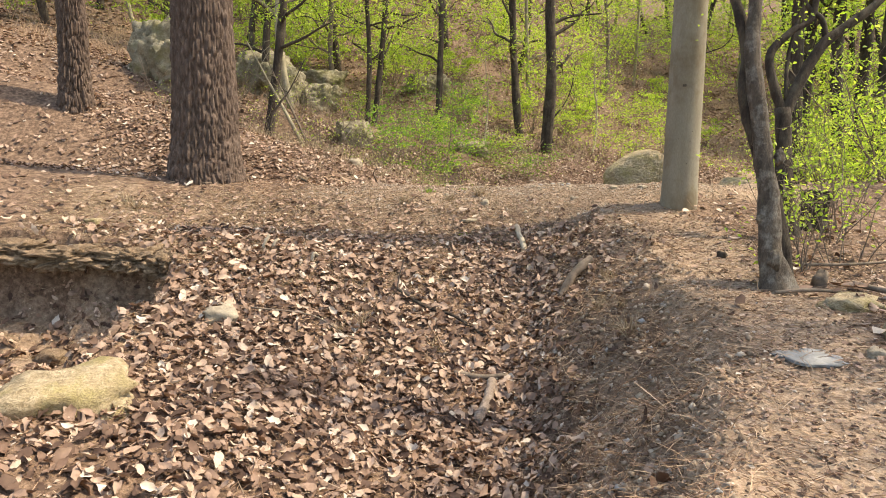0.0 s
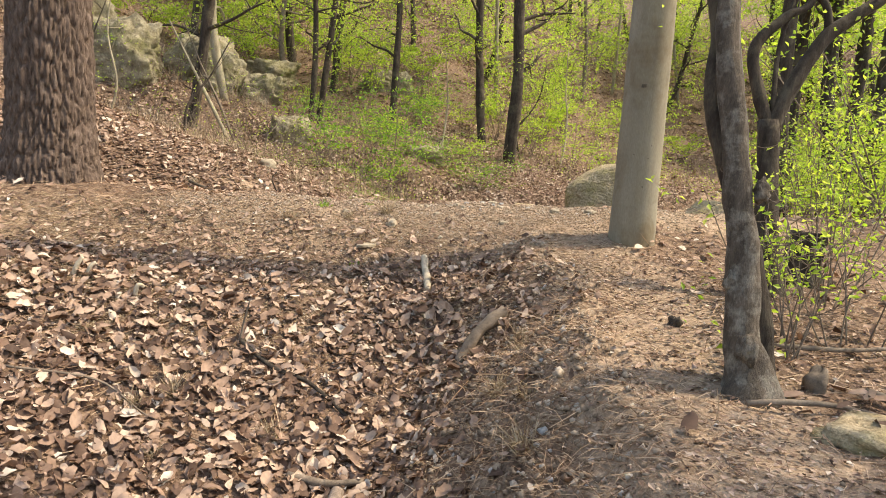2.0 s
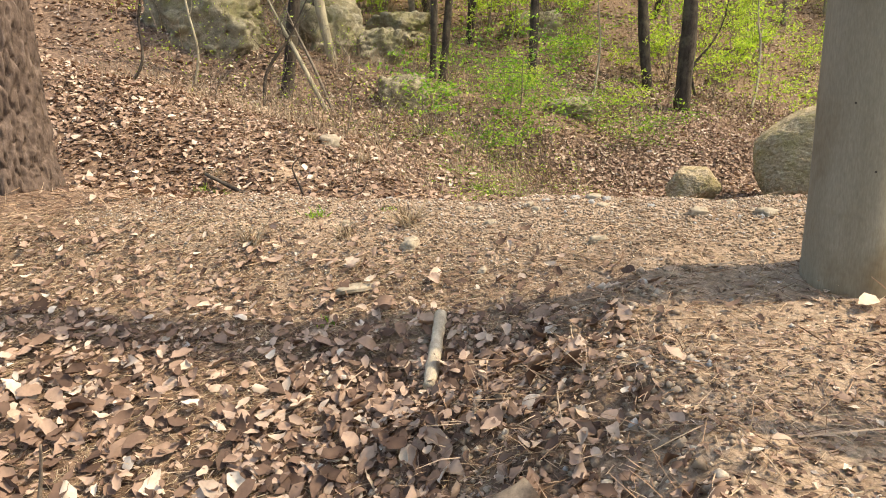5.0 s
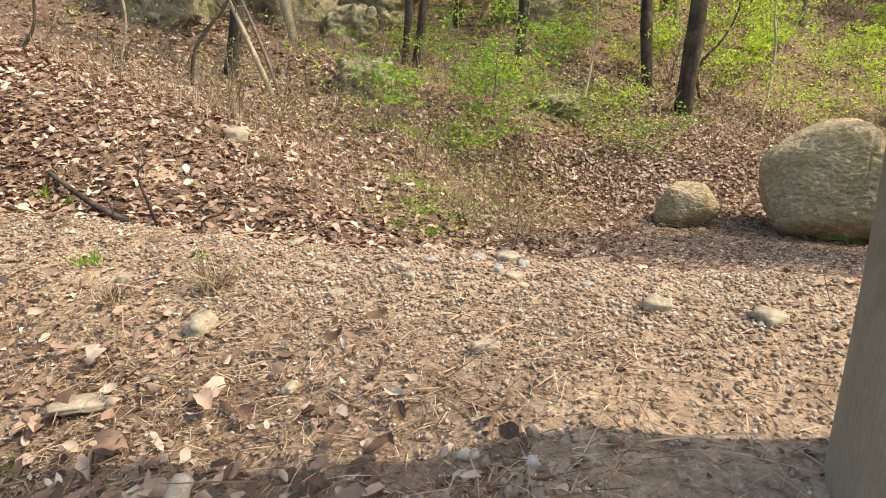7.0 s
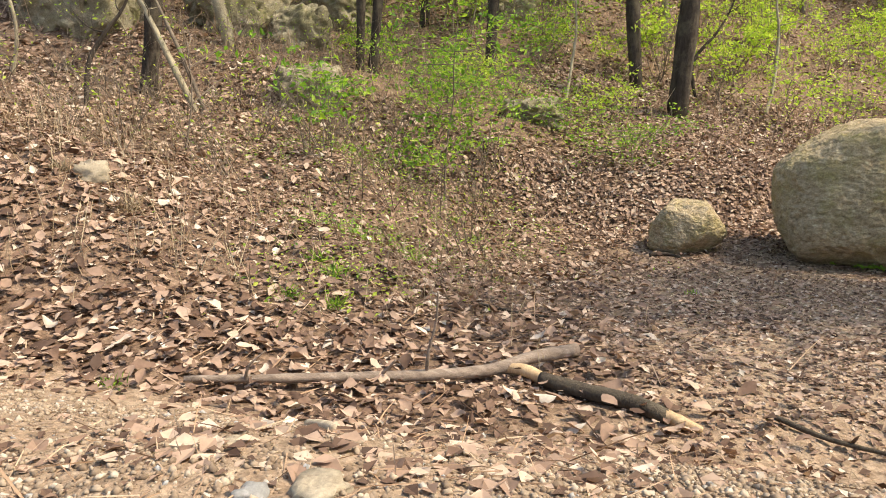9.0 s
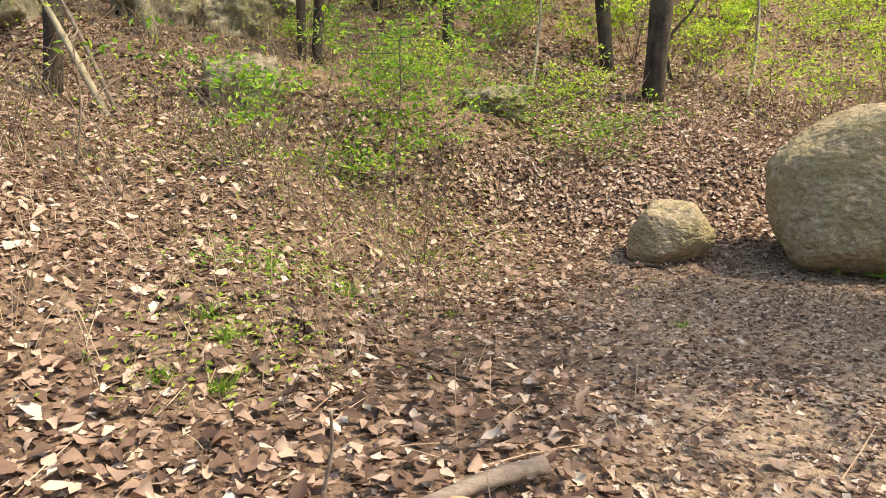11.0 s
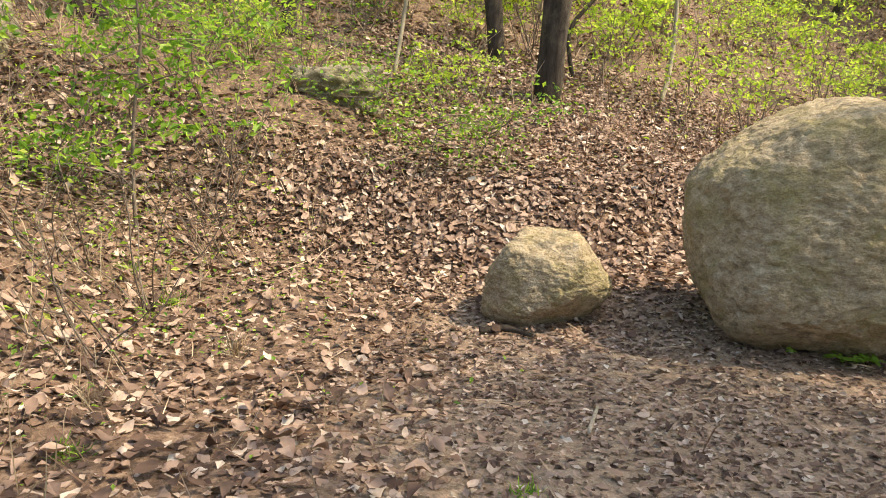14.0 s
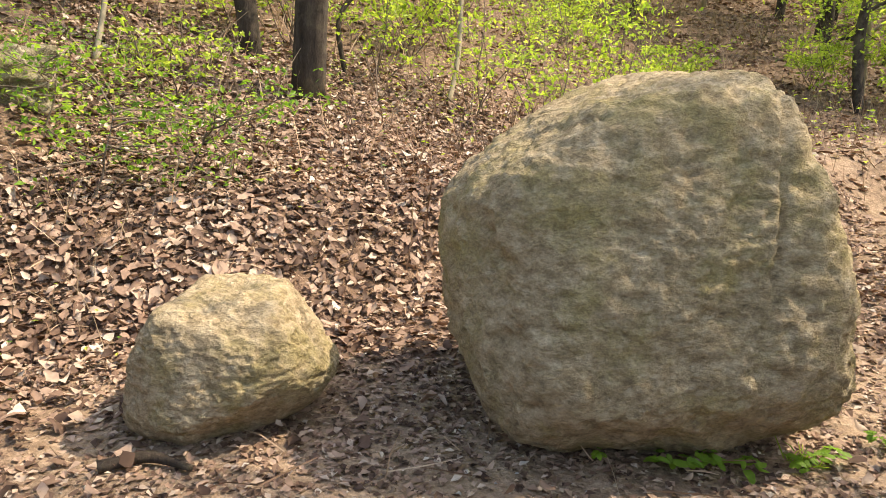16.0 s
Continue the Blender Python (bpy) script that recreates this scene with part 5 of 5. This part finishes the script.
branch("stick", [(lie([(-1.9, 6.9, 0.05), (-1.3, 6.95, 0.06), (-0.9, 6.8, 0.03), (-0.4, 6.65, 0.02)]), 0.010, 0.005)], "thin bent twig across the gully leaves", "stick", M_TWIG)
for i, (x, y) in enumerate(((-2.08, 8.3), (-1.98, 8.34), (-1.5, 8.15))):
    branch("wood_chip", [(lie([(x, y, 0.0), (x + 0.03, y, 0.09), (x + 0.07, y + 0.02, 0.17 - 0.05 * i)]), 0.04, 0.02)], "pale splinter of wood standing in the litter", "wood", M_WEATHERED, 0.4)
branch("dry_stump", [(lie([(2.98, 5.62, -0.05), (2.98, 5.62, 0.04), (3.0, 5.63, 0.09), (3.02, 5.64, 0.12)]), 0.08, 0.045)], "small weathered stump beside the slim tree", "stump", M_TWIG, 0.9)
branch("stump", [(lie([(4.1, 8.0, -0.05), (4.1, 8.0, 0.2), (4.12, 8.02, 0.42)]), 0.16, 0.13)], "dark rotten stump in the shade of the shrubs", "stump", M_DARKBARK, 0.4)
branch("fallen_branch", [(lie([(2.55, 5.45, 0.02), (2.75, 5.4, 0.05), (3.0, 5.38, 0.03), (3.3, 5.15, 0.03)]), 0.018, 0.01)], "grey root-like branch by the slim tree", bark=M_TWIG)
branch("fallen_branch", [(lie([(3.2, 5.55, 0.03), (3.4, 5.3, 0.04), (3.7, 4.9, 0.03)]), 0.024, 0.016)], "brown fallen branch among leaves", bark=M_TWIG)
branch("fallen_branch", [(lie([(3.0, 6.3, 0.03), (3.5, 6.2, 0.05), (4.2, 6.4, 0.04)]), 0.018, 0.01)], "brown fallen branch among the shrubs", bark=M_TWIG)

# leafy shrubs beside the slim tree
for i, (x, y, h, n) in enumerate(((3.05, 6.15, 1.0, 110), (3.25, 6.6, 1.1, 150), (3.6, 6.4, 1.0, 130), (3.3, 7.2, 0.9, 80), (3.9, 7.2, 1.2, 170), (4.4, 7.9, 1.5, 220), (2.78, 6.0, 0.45, 30), (4.9, 9.2, 1.6, 230), (5.4, 10.6, 1.8, 250), (4.5, 6.6, 1.3, 170))):
    grow_shrub(on_ground(x, y), "spindly shrub with fresh yellow-green leaves by the path", h, 6, n, 0.055, M_LEAF, 400 + i, 0.4, 0.006, 0.06, "path shrubs")
r = np.random.default_rng(500)
hedge = grow_shrub((0, 0, 0), "tall leafy shrub in fresh yellow-green on the outer side", 2.6, 9, 1100, 0.085, M_LEAF, 430, 0.5, 0.014, 0.2, "path shrubs")
set_out(hedge, [(11.5, 21.5), (12.2, 22.7), (13.0, 24.2), (9.5, 19.5)] + pick_spots(26, lambda r: (r.uniform(6.5, 15.0), r.uniform(10.5, 21.0)), r, 0.9), r)
for k in range(2):
    brush = grow_shrub((0, 0, 0), "bare brown brushwood on the slope", 0.9 + 0.4 * k, 7, 30, 0.05, M_LEAF, 440 + k, 0.7, 0.006, 0.08, "brushwood")
    set_out(brush, pick_spots(26, lambda r: (r.uniform(-6.5, 0.8), r.uniform(15.5, 22.5)), r, 0.5), r)
    brush = grow_shrub((0, 0, 0), "bare brown brushwood on the hillside", 1.3 + 0.5 * k, 8, 40, 0.06, M_LEAF, 450 + k, 0.7, 0.008, 0.08, "brushwood")
    set_out(brush, pick_spots(26, hill, r, 0.8), r)


# tufts of dry and green grass
def tuft(at, label, n, height, mat, seed, lean=0.6):
    r = np.random.default_rng(seed)
    d = np.stack([r.normal(0, lean, n), r.normal(0, lean, n), r.uniform(0.5, 1.2, n)], 1)
    p = np.stack([r.normal(0, 0.03, n), r.normal(0, 0.03, n), np.full(n, -0.01)], 1)
    ob = part("grass_tuft", blades(p, d, r.uniform(0.5, 1.1, n) * height, 0.006, r, 0.5), mat)
    ob.location = at
    return tagged(ob, label, "grass", "grass tufts")


for i, (x, y) in enumerate(((-0.78, 6.55), (-1.06, 6.9), (-0.83, 7.1), (-1.65, 7.6), (-0.1, 6.9), (1.45, 6.5), (1.6, 6.2), (1.65, 6.9), (1.5, 5.7), (1.7, 7.4), (-4.1, 9.4), (-3.9, 9.2), (0.1, 9.95), (-0.5, 9.8), (0.5, 10.1), (-2.4, 12.6), (-1.9, 14.1), (-1.2, 13.9), (-0.9, 15.6), (-2.6, 15.2), (0.2, 16.2), (1.0, 16.4), (1.3, 17.4))):
    tuft(on_ground(x, y), "dry tan grass tuft in the leaf litter", 70, 0.13 + 0.05 * (i % 3), M_DRYGRASS, 520 + i)
for i, (x, y, h) in enumerate(((-0.2, 10.2, 0.09), (0.28, 10.35, 0.05), (0.25, 9.2, 0.06), (0.55, 13.5, 0.14), (0.3, 13.4, 0.12), (-0.05, 15.4, 0.16), (0.41, 13.9, 0.16), (0.2, 14.1, 0.15), (0.3, 18.1, 0.16), (0.6, 18.0, 0.14), (3.0, 15.9, 0.07), (0.1, 11.95, 0.08), (-2.15, 12.25, 0.12), (-2.4, 12.3, 0.12), (1.2, 15.9, 0.1), (0.5, 15.6, 0.18), (5.6, 18.0, 0.1))):
    tuft(on_ground(x, y), "fresh green grass tuft among the leaves", 50, h, M_FERN, 560 + i, 0.8)


def herb(x, y, n, size, seed):
    r = np.random.default_rng(seed)
    at = on_ground(x, y)
    t = thing("herb", at, "broad-leaved green weed at the foot of the boulder", "plant", "weeds")
    for _ in range(n):
        a, L = r.uniform(0, 6.28), size * r.uniform(0.6, 1.1)
        p = np.array([[math.cos(a) * L * 0.7, math.sin(a) * L * 0.7, 0.035 + 0.04 * r.uniform()]])
        part("leaf", broad_leaves(p, np.array([[math.cos(a) * 0.3, math.sin(a) * 0.3, 1.0]]), L, r, 0.6, 0.3, 5), M_FERN, t)
    return t


for i, (x, y, n, s) in enumerate(((4.95, 17.98, 12, 0.06), (5.05, 17.93, 14, 0.075), (5.16, 17.96, 14, 0.07), (5.3, 17.9, 12, 0.075), (5.55, 17.9, 12, 0.065), (5.7, 17.95, 12, 0.065), (6.0, 18.05, 12, 0.07), (4.7, 18.02, 6, 0.045))):
    herb(x, y, n, s, 600 + i)

# low green cover on the bank
def ground_cover(cx, cy, rx, ry, n, leaf, mat, lab, high=0.25):
    x, y = rng.normal(cx, rx, n), rng.normal(cy, ry, n)
    p = np.stack([x, y, ground_z(x, y) + 0.04 + high * rng.uniform(size=n) ** 2], 1)
    tagged(part("ground_cover", small_leaves(p, rng.uniform(0.6, 1.2, n) * leaf, rng, 0.6, 0.75), mat, smooth=False), lab, "ground cover", kind="stuff")


ground_cover(1.9, 21.4, 0.6, 0.3, 260, 0.06, M_LEAF, "low bright green seedlings on the bank", 0.6)
ground_cover(1.2, 22.4, 0.9, 0.6, 1200, 0.06, M_FERN, "low green seedlings in the hollow", 0.5)
ground_cover(-0.4, 22.0, 1.0, 0.8, 1200, 0.055, M_FERN, "low green seedlings in the hollow", 0.4)
ground_cover(0.2, 18.2, 0.9, 0.9, 900, 0.04, M_FERN, "sparse green weeds on the slope", 0.15)
ground_cover(0.45, 13.9, 0.3, 0.35, 260, 0.045, M_LEAF, "patch of fresh weeds on the slope", 0.14)
ground_cover(0.0, 15.6, 0.35, 0.5, 380, 0.045, M_FERN, "patch of fresh weeds on the slope", 0.14)
ground_cover(-1.2, 17.4, 1.2, 0.8, 700, 0.045, M_FERN, "sparse green weeds on the slope", 0.2)
ground_cover(0.3, 15.2, 0.5, 0.9, 450, 0.035, M_FERN, "sparse green weeds on the slope", 0.1)
ground_cover(-1.2, 19.8, 1.4, 0.9, 900, 0.04, M_LEAF, "sparse yellow-green weeds on the slope", 0.2)
ground_cover(4.6, 24.5, 1.5, 1.0, 450, 0.06, M_LEAF, "low yellow-green seedlings on the bank", 0.5)
ground_cover(7.5, 26.5, 2.2, 1.2, 900, 0.08, M_LEAF, "low yellow-green seedlings on the bank", 0.8)
ground_cover(-2.0, 25.5, 3.0, 2.0, 1500, 0.07, M_FERN, "green undergrowth below the hill", 0.6)
ground_cover(4.0, 29.0, 5.0, 2.5, 1500, 0.09, M_LEAF, "yellow-green undergrowth on the hill", 0.9)

# timber deck rail far down the path
deck = thing("railing", (18.0, 33.6, float(ground_z(18.0, 33.6))), "dark timber deck with a railing beyond the trees", "railing")
for i in range(4):
    part("post", tube([(i * 0.7, 0, -0.2), (i * 0.7, 0, 1.3)], [0.05, 0.05], 6, 0, 1, True, 1), M_RAIL, deck)
for z in (0.4, 0.85, 1.25):
    part("rail", tube([(-0.1, 0, z), (2.3, 0, z)], [0.045, 0.045], 6, 0, 1, True, 1), M_RAIL, deck)
